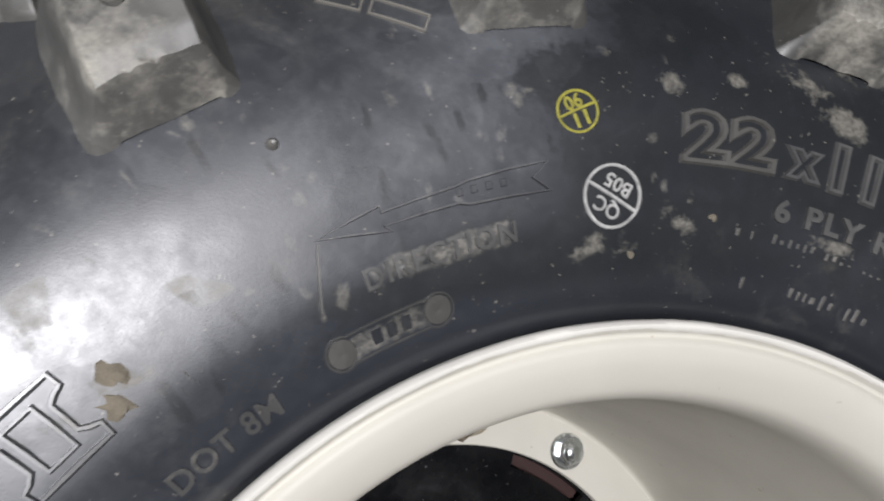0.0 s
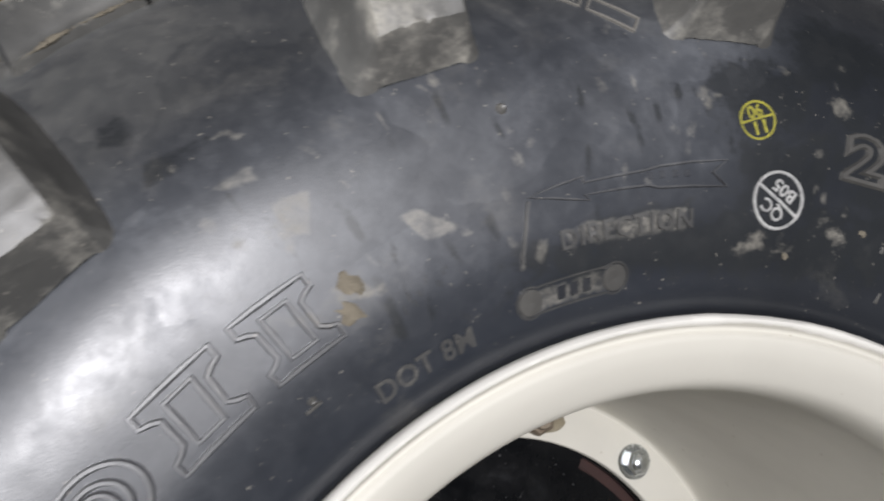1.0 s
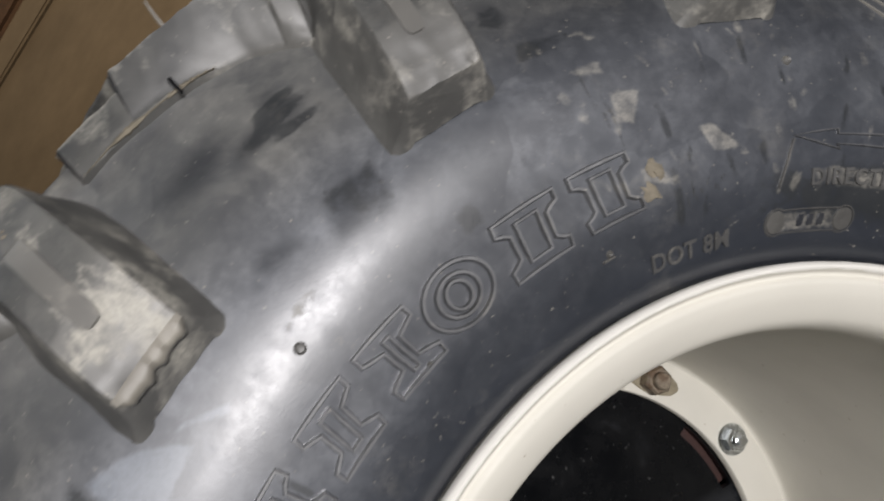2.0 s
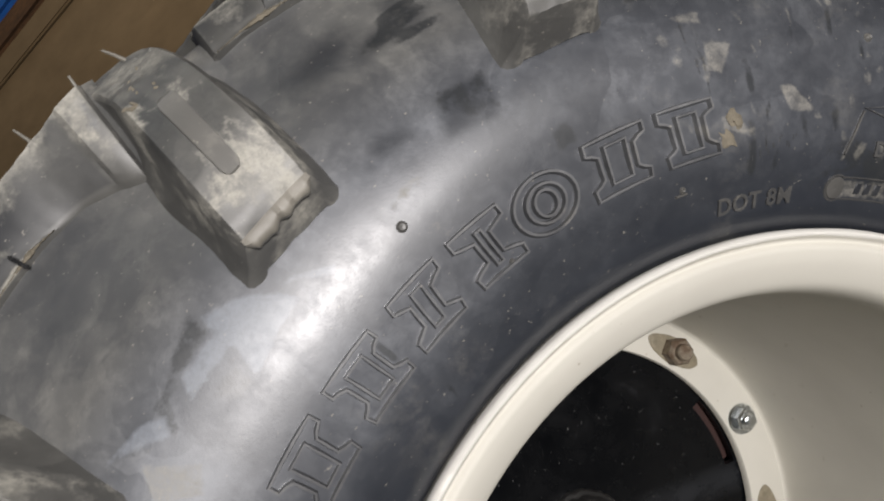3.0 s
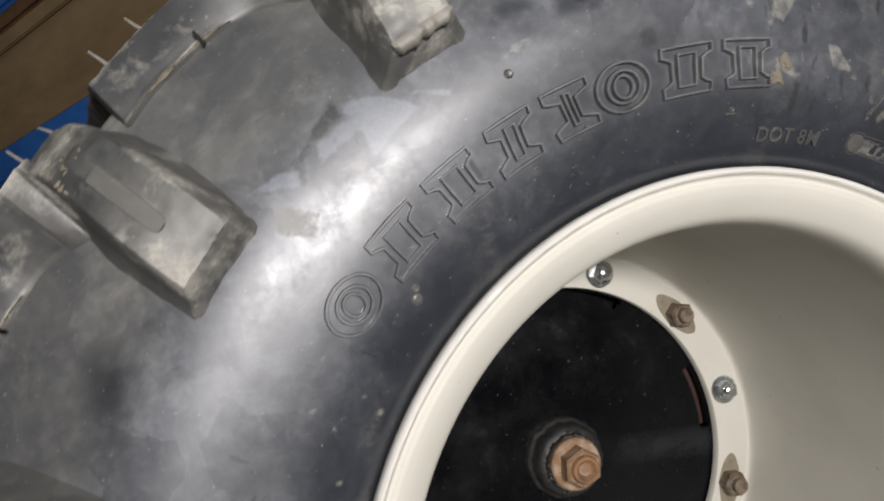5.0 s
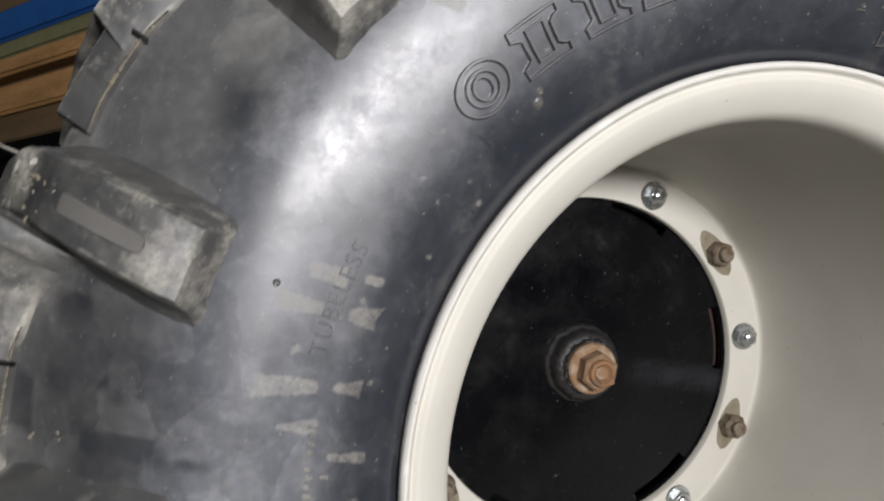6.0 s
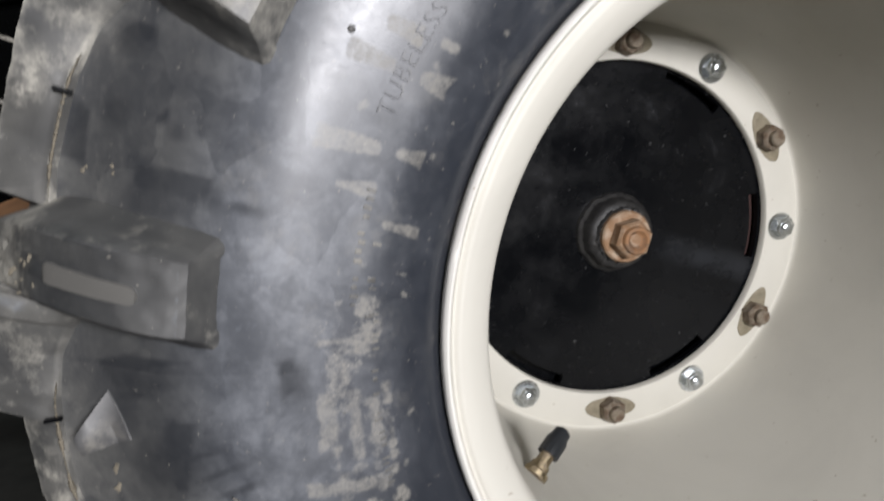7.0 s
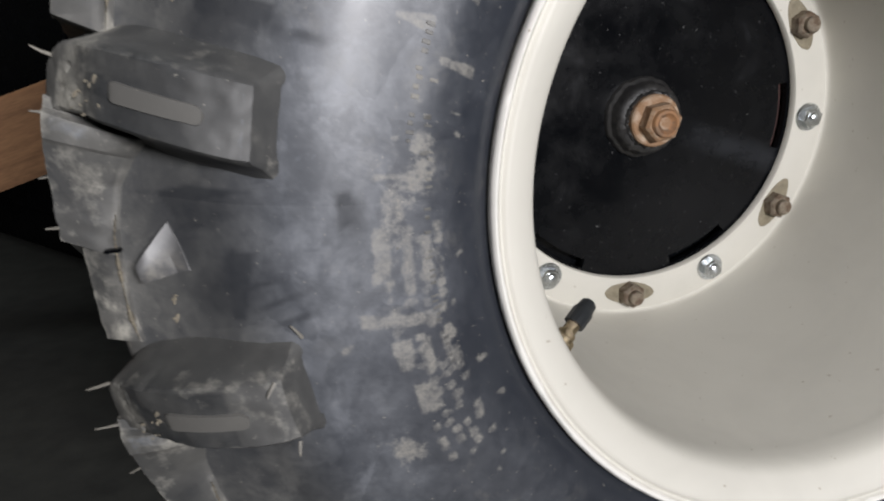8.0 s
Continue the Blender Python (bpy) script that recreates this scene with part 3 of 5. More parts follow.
def carcass():
    side = curve_through(SIDE, 7)
    prof = np.vstack([side, far])
    steps = 1200
    ang = np.arange(steps) * 360.0 / steps
    r, a = np.meshgrid(prof[:, 0], ang, indexing="ij")
    y = np.repeat(prof[:, 1:2], steps, 1)
    wob = 0.0004 * np.sin(np.radians(a * 5 + r * 9000)) * np.clip((r - 0.15) * 30, 0, 1)
    x, z = (r + wob) * np.cos(np.radians(a)), (r + wob) * np.sin(np.radians(a))
    co = np.stack([x, y - wob * 0.6, z], -1).reshape(-1, 3)
    i, k = np.meshgrid(np.arange(len(prof) - 1), np.arange(steps), indexing="ij")
    k2 = (k + 1) % steps
    quads = np.stack([i * steps + k, i * steps + k2, (i + 1) * steps + k2, (i + 1) * steps + k], -1).reshape(-1, 4)
    me = bpy.data.meshes.new("tyre")
    me.from_pydata(co.tolist(), [], quads.tolist())
    me.polygons.foreach_set("use_smooth", [True] * len(quads))
    near = np.where(y < 0.03, 1.0, 0.0)
    ledge = 0.55 * np.clip((r - 0.2655) / 0.002, 0, 1)
    flow = random.Random(5)
    drips = [(flow.uniform(0.160, 0.205), flow.uniform(40, 80), flow.uniform(0.0006, 0.0014), flow.uniform(0.003, 0.009), flow.uniform(-0.25, 0.25)) for _ in range(24)]
    drips += [(flow.uniform(0.155, 0.190), flow.uniform(95, 145), flow.uniform(0.0005, 0.0011), flow.uniform(0.002, 0.006), flow.uniform(-0.3, 0.3)) for _ in range(9)]
    crumbs = [(flow.uniform(0.165, 0.222), flow.uniform(30, 78), flow.uniform(0.0008, 0.0024), flow.uniform(0.0012, 0.0042), flow.uniform(-0.7, 0.7)) for _ in range(46)]
    crumbs += [(flow.uniform(0.155, 0.185), flow.uniform(130, 215), flow.uniform(0.0008, 0.0020), flow.uniform(0.001, 0.003), flow.uniform(-0.7, 0.7)) for _ in range(26)]
    crumbs += [(r0 + flow.uniform(-0.0006, 0.0006), 183.0 + 1.3 * k + flow.uniform(-0.3, 0.3), flow.uniform(0.0017, 0.0026), flow.uniform(0.0018, 0.0026), flow.uniform(-0.3, 0.3)) for r0 in (0.1666, 0.1716, 0.1769, 0.1824) for k in range(21) if flow.random() < 0.78]
    # torch falloff put into the colour: right and lower sectors go dark by angle
    painted_falloff = np.maximum(0.95 * np.clip((47 - ((a + 180) % 360 - 180)) / 14, 0, 1) * np.clip((((a + 180) % 360 - 180) + 60) / 30, 0, 1), 0.9 * spread_of(r, a, [(0.190, 222.0, 0.055, 0.040, 0.0)]))
    plates_dust = 0.62 * inside_of(r, a, ([(0.1722, 55.8), (0.1726, 44.2), (0.1652, 44.2), (0.1650, 55.8)], [(0.1608, 60.6), (0.1612, 50.2), (0.1544, 50.2), (0.1540, 60.6)]))
    flake = np.maximum(np.maximum(np.maximum(plates_dust, 0.62 * spread_of(r, a, crumbs)), inside_of(r, a, FLAKES)), np.maximum(inside_of(r, a, FLAKES_PRINT), 0.72 * inside_of(r, a, FLAKES_LOW)))
    # the wide patch at 60 degrees paints more of that falloff
    for key, values in (("dusty", np.maximum(0.66 * spread_of(r, a, DUSTY), ledge)), ("polished", np.maximum(spread_of(r, a, POLISHED), inside_of(r, a, RUBBED))), ("bare_or_dim", np.maximum(np.maximum(np.maximum(painted_falloff, np.maximum(0.6 * inside_of(r, a, RUBBED), 0.92 * inside_of(r, a, WETTED, 0.0020))), 0.85 * spread_of(r, a, SMEARED)), np.maximum(0.6 * spread_of(r, a, [(0.176, 86.0, 0.050, 0.016, 0.0)]), np.maximum(0.85 * spread_of(r, a, [(0.225, 60.0, 0.085, 0.038, 0.0)]), 0.5 * spread_of(r, a, [(0.236, 180.0, 0.110, 0.022, 0.0)]))))), ("stuck", flake), ("slick_or_lit", np.maximum(0.85 * inside_of(r, a, SLICK), 0.52 * inside_of(r, a, WIPED))),
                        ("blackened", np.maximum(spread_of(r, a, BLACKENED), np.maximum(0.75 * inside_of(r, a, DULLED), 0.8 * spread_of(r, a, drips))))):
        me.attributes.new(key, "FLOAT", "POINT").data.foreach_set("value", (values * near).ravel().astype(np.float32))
    me.materials.append(SIDEWALL)
    ob = new("tyre", me)
    ob.parent = wheel
    ob["label"] = "scuffed dusty black rubber tyre"
    return ob


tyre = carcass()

# tread lugs: (top r, top y, base r, base y, first angle, last angle)
LUGROWS = [(0.2136, -0.0135, 0.2112, -0.0112, 0.3, 6.3), (0.2208, -0.0248, 0.2145, -0.0110, 0.4, 6.0), (0.2290, -0.0262, 0.2240, -0.0080, 0.2, 5.7),
           (0.2450, -0.0212, 0.2400, 0.0010, 0.0, 5.0), (0.2560, -0.0150, 0.2480, 0.0070, 0.0, 4.6), (0.2640, -0.0075, 0.2520, 0.0110, 0.0, 4.3),
           (0.2700, 0.0010, 0.2600, 0.0150, 0.1, 4.2), (0.2750, 0.0078, 0.2630, 0.0200, 0.4, 4.4), (0.2785, 0.0135, 0.2650, 0.0290, 1.4, 5.2), (0.2800, 0.0190, 0.2670, 0.0380, 2.4, 20.4),
           (0.2855, 0.0500, 0.2690, 0.0600, 7.0, 21.0), (0.2895, 0.0850, 0.2700, 0.0880, 11.5, 22.4), (0.2915, 0.1120, 0.2705, 0.1120, 15.0, 24.0),
           (0.2730, 0.1190, 0.2700, 0.1200, 15.5, 24.0)]


def lug(first, side, seed, label="", bar_end=21.0):
    """One tread bar: a square shoulder block that sweeps on as a slanting bar to the middle of the tread, dusty on its edges."""
    key = np.arange(len(LUGROWS))
    last = len(LUGROWS) - 1
    u = np.concatenate([[0, 0.4, 0.8, 0.95, 1.0, 1.05], np.arange(1.15, last - 1, 0.12 if side > 0 else 0.4), [last - 1, last - 0.5, last]])
    rows, dusty, black, wet, shiny = [], [], [], [], []
    clean = 0.42 if first > 160 else 1.0
    soaked = 0.62 if 160 < first < 180 else 0.48 if 180 < first < 200 else 0.2 if first > 140 else 0.0
    for x in u:
        span = max(0.0, min(0.75 if x < 6.5 or x > 9.5 else 0.3, x - 1.0, last - 1 - x))
        around = np.linspace(x - span, x + span, 9)
        rt, yt, rb, yb, a0, a1 = (float(np.interp(around, key, [row[c] for row in LUGROWS]).mean()) for c in range(6))
        a1 = min(a1, bar_end + max(0.0, x - 9.0) * 3.0)
        drop = Vector((rb - rt, yb - yt))
        chamf = min(0.0011, drop.length * 0.3)
        dirn = drop.normalized()
        rl, yl = rt + dirn.x * chamf, yt + dirn.y * chamf
        slope = 0.9 + 0.5 * min(1.0, drop.length / 0.02)
        half = (rl * 0.5 + rb * 0.5, yl * 0.5 + yb * 0.5)
        low = (rl * 0.18 + rb * 0.82, yl * 0.18 + yb * 0.82)
        wide = 2.0 if x < 4.6 else max(slope, 2.0 - (x - 4.6) * 0.8)
        pts = [(rb - 0.0015, yb + 0.0015, a0 - slope * 1.35, 0.0), (*low, a0 - slope * 0.85, 0.0), (*half, a0 - slope * 0.42, 0.1), (rl, yl, a0, 0.8 if x < 6.2 or x > 7.6 else 0.2)]
        inner = np.linspace(a0 + 0.24, a1 - 0.24, 17)
        end = 0.66 * min(1.0, max(0.0, (2.7 - x) / 0.9)) + 0.25 * max(0.0, 1 - abs(x - 1.0) / 0.25)
        if first > 160:
            end *= 0.25 if first < 180 or x > 1.6 else 0.9
        # highlight across the lug's inner end, painted pale as well as made glossier
        end_glint = 0.55 * max(0.0, 1 - abs(x - 1.3) / 0.4) if 140 < first < 180 else 0.0
        corner = max(0.0, 1 - abs(x - 6.3) / 1.5) * (1.5 if first < 100 else 1.2)
        outer = 0.6 * max(0.0, 1 - abs(x - 8.4) / 0.8)
        for n, a in enumerate(inner):
            pts.append((rt, yt, a, max(end, outer, corner if a < 6.2 else 0.2 * corner, (0.55 if x < 5.6 or x > 7.6 else 0.2) * max(0.0, 1 - min(n, 16 - n) / 1.2))))
        pts += [(rl, yl, a1, 0.7 if x < 5.2 or x > 7.6 else 0.1), (*half, a1 + wide * 0.34, 0.1), (*low, a1 + wide * 0.72, 0.0), (rb - 0.0015, yb + 0.0015, a1 + wide * 1.3, 0.0)]
        row = []
        for r, y, a, d in pts:
            p = polar(r, first + a, y)
            w = noise.noise(p * 70 + Vector((seed, 0, 0))) * 0.0006 + noise.noise(p * 260) * 0.00025
            nick = max(0.0, noise.noise(p * 480 + Vector((seed, 3, 0))) - 0.18) * 0.0022 * (1 if d > 0.7 else 0.15)
            p += (p.normalized() + Vector((0, -1, 0))) * w - (p.normalized() * 0.6 + Vector((0, -0.8, 0))) * nick
            if side < 0:
                p.y = 2 * MID - p.y
            row.append(p)
            shiny.append(end_glint if a0 < a < a1 else 0.0)
            dusty.append(d * (clean if x < 5.2 else 1.35 if first < 75 else 1.0) * (0.68 + 0.75 * noise.noise(p * 55 + Vector((0, seed, 0)))) + (0.25 * (first < 160) * max(0.0, noise.noise(p * 30 + Vector((seed, 9, 0)))) if a0 - 0.1 < a < a1 + 0.1 else 0.0))
            wet.append(soaked * min(1.0, max(0.0, (6.2 - x) / 0.8)) if a < 7.5 else 0.0)
            beside = abs(a - 2.97 + (rt - 0.2355) * 25.5)
            stripe = 0.72 + 0.7 * noise.noise(p * 60 + Vector((seed, 1, 0))) if 0.62 < beside < 2.3 and 2.5 < x < 5.2 else 0.0
            black.append(stripe if stripe else max(0.0, 0.50 + 1.7 * noise.noise(p * 42 + Vector((seed, seed, 0)))) * min(1.0, max(0.0, (x - 2.0) / 0.8)) if x < 6.2 and d < 5 and a0 - 0.1 < a < min(a1, a0 + 5.6) + 0.1 else 0.0)
        rows.append(row)
    ob = part("lug", loft(rows), LUG, tyre, label, 32.0)
    ob.data.attributes.new("dusty", "FLOAT", "POINT").data.foreach_set("value", np.clip(dusty, 0, 1).astype(np.float32))
    ob.data.attributes.new("bare_or_dim", "FLOAT", "POINT").data.foreach_set("value", np.array(wet, np.float32))
    ob.data.attributes.new("blackened", "FLOAT", "POINT").data.foreach_set("value", np.clip(black, 0, 1).astype(np.float32))
    for key in ("slick_or_lit", "polished"):
        ob.data.attributes.new(key, "FLOAT", "POINT").data.foreach_set("value", np.array(shiny, np.float32))
    return ob


FOOT = ((4.2, 0.2500), (6.0, 0.2520), (7.2, 0.2551), (9.2, 0.2595), (12.6, 0.2626), (14.2, 0.2630), (18.5, 0.2634), (22.0, 0.2620))
WALL_OUT = ((0.2480, 0.0050), (0.2550, 0.0098), (0.2600, 0.0130), (0.2640, 0.0152))


def shoulder_step(first, seed, start, end_foot, end_edge, edge_r, edge_y):
    """The flat band that runs along the shoulder from a lug's outer end (start None: with a bevelled facet next to the lug) or from where a taller band ends; its foot stands out as a thin torn ridge."""
    fs = (-0.14, 0.0, 0.035, 0.07, 0.12, 0.2, 0.32, 0.44, 0.56, 0.68, 0.8, 0.9, 0.97, 1.0, 1.03, 1.03)
    rows, dusty, bare_or_dim, slick_or_lit, black = [], [], [], [], []
    for n, f in enumerate(fs):
        g = min(max(f, 0.0), 1.0)
        last = end_foot + (end_edge - end_foot) * g
        if start is None:
            right, left = 6.0 - 1.4 * g, 7.2 - 1.0 * g
            high = 0.0088 * (0.12 + 0.88 * g ** 0.8)
            cols = [(right - 0.95, high - 0.0045), (right - 0.30, high - 0.0026), (right - 0.06, high - 0.0002), (right + 0.1, high), ((left + right) / 2, high - 0.0001), (left - 0.12, high - 0.0002), (left + 0.12, high - 0.0011)]
            span = last - left - 0.12
            cols += [(left + 0.12 + span * k / 44, max(0.0, high - 0.0011) * max(0.0, 1 - span * k / 44 / 10.5) ** 1.5) for k in range(1, 45)]
        else:
            right = left = start - 1.0
            cols = [(start + (last - start) * k / 20, 0.0) for k in range(21)]
        cols += [(last + 0.22, -0.0022), (last + 0.30, -0.009)]
        row = []
        for rel, up in cols:
            rf = float(np.interp(rel, *zip(*FOOT)))
            foot_y = float(np.interp(rf, *zip(*WALL_OUT)))
            ridge_on = min(1.0, max(0.0, (rel - 10.5) / 2.5))
            proud = 0.0003 + 0.0016 * min(1.0, max(0.0, (rel - 10.0) / 3.5))
            edge = edge_r + 0.0005 * noise.noise(Vector((rel * 1.3, seed, 0)))
            r = rf + (edge - rf) * min(f, 1.0) - (0.004 if n == len(fs) - 1 else 0.0)
            face = foot_y - proud + (edge_y - foot_y + proud) * g ** 1.4
            lip = 0.0008 * max(0.0, 1 - abs(f - 0.035) / 0.05) * ridge_on * (1 + 0.8 * noise.noise(Vector((rel * 2, seed, 4))))
            y = foot_y + 0.0016 if n == 0 else face - up - lip if n < len(fs) - 2 else edge_y + 0.0028 if n == len(fs) - 2 else 0.030
            p = polar(r, first + rel, y)
            p += Vector((0, -1, 0)) * (0.0004 * noise.noise(p * 60 + Vector((seed, 0, 0))) + 0.0002 * noise.noise(p * 240))
            row.append(p)
            rag = noise.noise(p * 75 + Vector((0, seed, 0)))
            dusty.append(max(1.0 * (0.0 < f < 0.1) * ridge_on * (0.65 + 0.8 * rag), 0.9 * max(0.0, (f - 0.90) / 0.10) * (0.7 + rag), 0.22 + 0.5 * rag if f > 0.2 else 0.0))
            bare_or_dim.append(max(0.0, 0.30 + 1.2 * noise.noise(p * 40 + Vector((seed, 5, 0)))) * (rel > left + 0.2) * (f > 0.1) + (0.5 if rel < right - 0.1 else 0.0))
            # the facet's brightness from the light is painted on as a pale tint
            slick_or_lit.append(0.50 if right - 0.05 < rel < (left + right) / 2 + 0.15 and 0.55 < f < 0.95 else 0.30 if right < rel < left else 0.0)
            black.append(max(0.0, 0.2 + noise.noise(p * 90 + Vector((seed, 2, 0)))) if f > 0.3 and rel > left else 0.0)
        rows.append(row)
    ob = part("shoulder_step", loft(rows), LUG, tyre, "", 26.0)
    for key, values in (("dusty", dusty), ("bare_or_dim", bare_or_dim), ("slick_or_lit", slick_or_lit), ("blackened", black)):
        ob.data.attributes.new(key, "FLOAT", "POINT").data.foreach_set("value", np.clip(values, 0, 1).astype(np.float32))
    return ob


# long and short shoulder bands take turns; a few lugs sit slightly off the even spacing
LUG_FIRST = [104.2 + 22.4 * (k - 6) - {4: 1.1, 5: 0.3, 9: 1.1, 10: 1.5}.get(k, 0.7 if k > 10 else 0.0) for k in range(16)]
SHORT_END = {5: (16.6, 15.4), 7: (15.2, 13.8)}
for k, a in enumerate(LUG_FIRST):
    foot_end, edge_end = SHORT_END.get(k, (14.2, 12.8)) if k % 2 else (20.9, 20.3)
    lug(a, 1, k * 3.1, "dusty scuffed rubber lug" if k == 0 else "", edge_end)
    lug(a + 11.2, -1, k * 1.7)
    shoulder_step(a, k * 2.3, None, foot_end, edge_end, 0.2790, 0.0158)
    if k % 2:
        shoulder_step(a, k * 2.3 + 40, edge_end - 0.6, 20.6, 20.2, 0.2742, 0.0175)


def on_wall(u, v, r0, a0, h, turn=0.0):
    """A point of a flat drawing (u along the reading direction, v outwards) laid on the sidewall, h proud of it."""
    c, s = math.cos(turn), math.sin(turn)
    u, v = u * c - v * s, u * s + v * c
    r = r0 + v
    return polar(r, a0 - math.degrees(u / r0), wall_y(r) - h)


def emboss(name, text, size, r0, a0, h, material, label="", turn=0.0, shift=(0, 0), spread=1.0, fat=0.0, wide=1.0, outline=0.0):
    """Raised characters of the built-in font, bent along the sidewall; r0, a0: the middle of the word."""
    fc = bpy.data.curves.new(name, "FONT")
    fc.body, fc.size, fc.align_x, fc.align_y = text, size, "CENTER", "CENTER"
    fc.space_character, fc.offset, fc.extrude, fc.resolution_u = spread, fat, 0.0 if outline else 0.5, 3
    if outline:
        fc.fill_mode, fc.bevel_depth, fc.bevel_resolution = "NONE", outline, 1
    tmp = bpy.data.objects.new("tmp", fc)
    scene.collection.objects.link(tmp)
    me = bpy.data.meshes.new_from_object(tmp.evaluated_get(bpy.context.evaluated_depsgraph_get()))
    bpy.data.objects.remove(tmp)
    bm = bmesh.new()
    bm.from_mesh(me)
    for v in bm.verts:
        v.co = on_wall(v.co.x * wide + shift[0], v.co.y + shift[1], r0, a0, (v.co.z / outline * h if outline else h if v.co.z > 0 else -0.001), turn)
    return islands(name, bm, material, label)


def islands(name, bm, material, label=""):
    """Each separate piece of a drawing as a part of its own."""
    left = set(bm.verts)
    made = None
    while left:
        todo = [min(left, key=lambda v: v.index)]
        piece = set(todo)
        while todo:
            for e in todo.pop().link_edges:
                for v in e.verts:
                    if v not in piece:
                        piece.add(v)
                        todo.append(v)
        left -= piece
        one = bmesh.new()
        order = sorted(piece, key=lambda v: v.index)
        copy = {v: one.verts.new(v.co) for v in order}
        for f in bm.faces:
            if f.verts[0] in piece:
                one.faces.new([copy[v] for v in f.verts])
        made = part(name, one, material, tyre, label, 30.0)
    bm.free()
    return made


def ridge(paths, width, h, r0, a0, turn=0.0, bm=None):
    """Thin raised lines along flat polylines laid on the sidewall."""
    bm = bm or bmesh.new()
    for path, closed in paths:
        n = len(path)
        rows = []
        for i in range(n):
            p = Vector(path[i])
            q = Vector(path[(i + 1) % n] if closed or i < n - 1 else path[i])
            o = Vector(path[i - 1] if closed or i > 0 else path[i])
            d1, d2 = (p - o), (q - p)
            d = (d1.normalized() if d1.length > 1e-9 else Vector((0, 0))) + (d2.normalized() if d2.length > 1e-9 else Vector((0, 0)))
            d = d.normalized() if d.length > 1e-6 else Vector((1, 0))
            nrm = Vector((-d.y, d.x))
            rows.append([on_wall(*(p + nrm * (width * k)), r0, a0, hh, turn) for k, hh in ((-0.75, -0.0006), (-0.3, h), (0.3, h), (0.75, -0.0006))])
        if closed:
            rows.append(rows[0])
        vs = [[bm.verts.new(c) for c in row] for row in rows]
        for one, two in zip(vs, vs[1:]):
            for k in range(3):
                bm.faces.new((one[k], one[k + 1], two[k + 1], two[k]))
    return bm


def oval(cx, cy, rx, ry, n=28):
    return [(cx + rx * math.cos(2 * math.pi * k / n), cy + ry * math.sin(2 * math.pi * k / n)) for k in range(n)]


def box_line(x0, y0, x1, y1, cut=0.0, n=5):
    """A closed rectangle, with points along its sides so that it bends."""
    xs = [x0 + (x1 - x0) * k / n for k in range(n + 1)]
    return [(x, y0) for x in xs] + [(x, y1) for x in reversed(xs)]


def plates(boxes, h, r0, a0, turn=0.0):
    """Raised flat bars (x0, y0, x1, y1) laid on the sidewall."""
    bm = bmesh.new()
    for x0, y0, x1, y1 in boxes:
        c = min(0.0004, abs(y1 - y0) * 0.2, abs(x1 - x0) * 0.2)
        xs = [x0 - c, x0 + c] + [x0 + (x1 - x0) * k / 5 for k in range(1, 5) if x1 - x0 > 0.006] + [x1 - c, x1 + c]
        rows = []
        for n, x in enumerate(xs):
            hh = -0.0006 if n in (0, len(xs) - 1) else h
            rows.append([on_wall(x, y0 - c, r0, a0, -0.0006, turn), on_wall(x, y0 + c, r0, a0, hh, turn), on_wall(x, y1 - c, r0, a0, hh, turn), on_wall(x, y1 + c, r0, a0, -0.0006, turn)])
        vs = [[bm.verts.new(p) for p in row] for row in rows]
        for one, two in zip(vs, vs[1:]):
            for k in range(3):
                bm.faces.new((one[k], one[k + 1], two[k + 1], two[k]))
    return bm


# maker's name: eight plain outlined shapes, ovals and waisted blocks
def maker_block(mid_angle, half, kind, lean):
    w = radians(half) * 0.179
    hgt = 0.0076
    if kind == "oval":
        lines = [(oval(0, 0, w, hgt, 40), True), (oval(0, 0, w * 0.60, hgt * 0.66, 36), True), (oval(0, 0, w * 0.34, hgt * 0.46, 30), True)]
    else:
        cap, waist = 0.46, {"slim": 0.34, "stout": 0.62, "mid": 0.48}[kind]
        right = [(w, -hgt), (w * 1.02, -hgt * (1 - cap * 0.8)), (w * 0.80, -hgt * (1 - cap)), (w * waist, -hgt * 0.40), (w * waist, 0), (w * waist, hgt * 0.40), (w * 0.80, hgt * (1 - cap)), (w * 1.02, hgt * (1 - cap * 0.8)), (w, hgt)]
        outer = right + [(w * 0.33, hgt), (-w * 0.33, hgt)] + [(-x, y) for x, y in reversed(right)] + [(-w * 0.33, -hgt), (w * 0.33, -hgt)]
        slim = max(0.12, waist - 0.26)
        lines = [(outer, True), ([(w * slim, -hgt * 0.66), (w * slim, 0), (w * slim, hgt * 0.66), (-w * slim, hgt * 0.66), (-w * slim, 0), (-w * slim, -hgt * 0.66)], True)]
    lines = [([(x + lean * y, y) for x, y in path], closed) for path, closed in lines]
    part("raised_block", ridge(lines, 0.0011, 0.0015, 0.179, mid_angle), LETTERING, tyre)


for mid_angle, half, kind, lean in ((76.8, 2.7, "stout", -0.05), (84.2, 2.9, "stout", 0.08), (91.8, 3.1, "oval", 0.0), (98.0, 2.5, "slim", -0.06), (104.9, 2.5, "mid", 0.10),
                                    (112.0, 2.7, "stout", -0.04), (119.6, 2.8, "stout", 0.05), (127.0, 3.0, "oval", 0.0)):
    maker_block(mid_angle, half, kind, lean)

emboss("size_figure", "22", 0.0152, 0.1872, 26.4, 0.0010, PRINT, "raised size figures filled with dust", spread=1.12, fat=0.0006, wide=1.5, outline=0.0008)
emboss("size_figure", "x", 0.0125, 0.1865, 20.0, 0.0010, RAISED, fat=0.0006, outline=0.0007)
emboss("size_figure", "11", 0.0150, 0.1868, 15.4, 0.0010, RAISED, spread=1.1, fat=0.0006, wide=1.2, outline=0.0007)
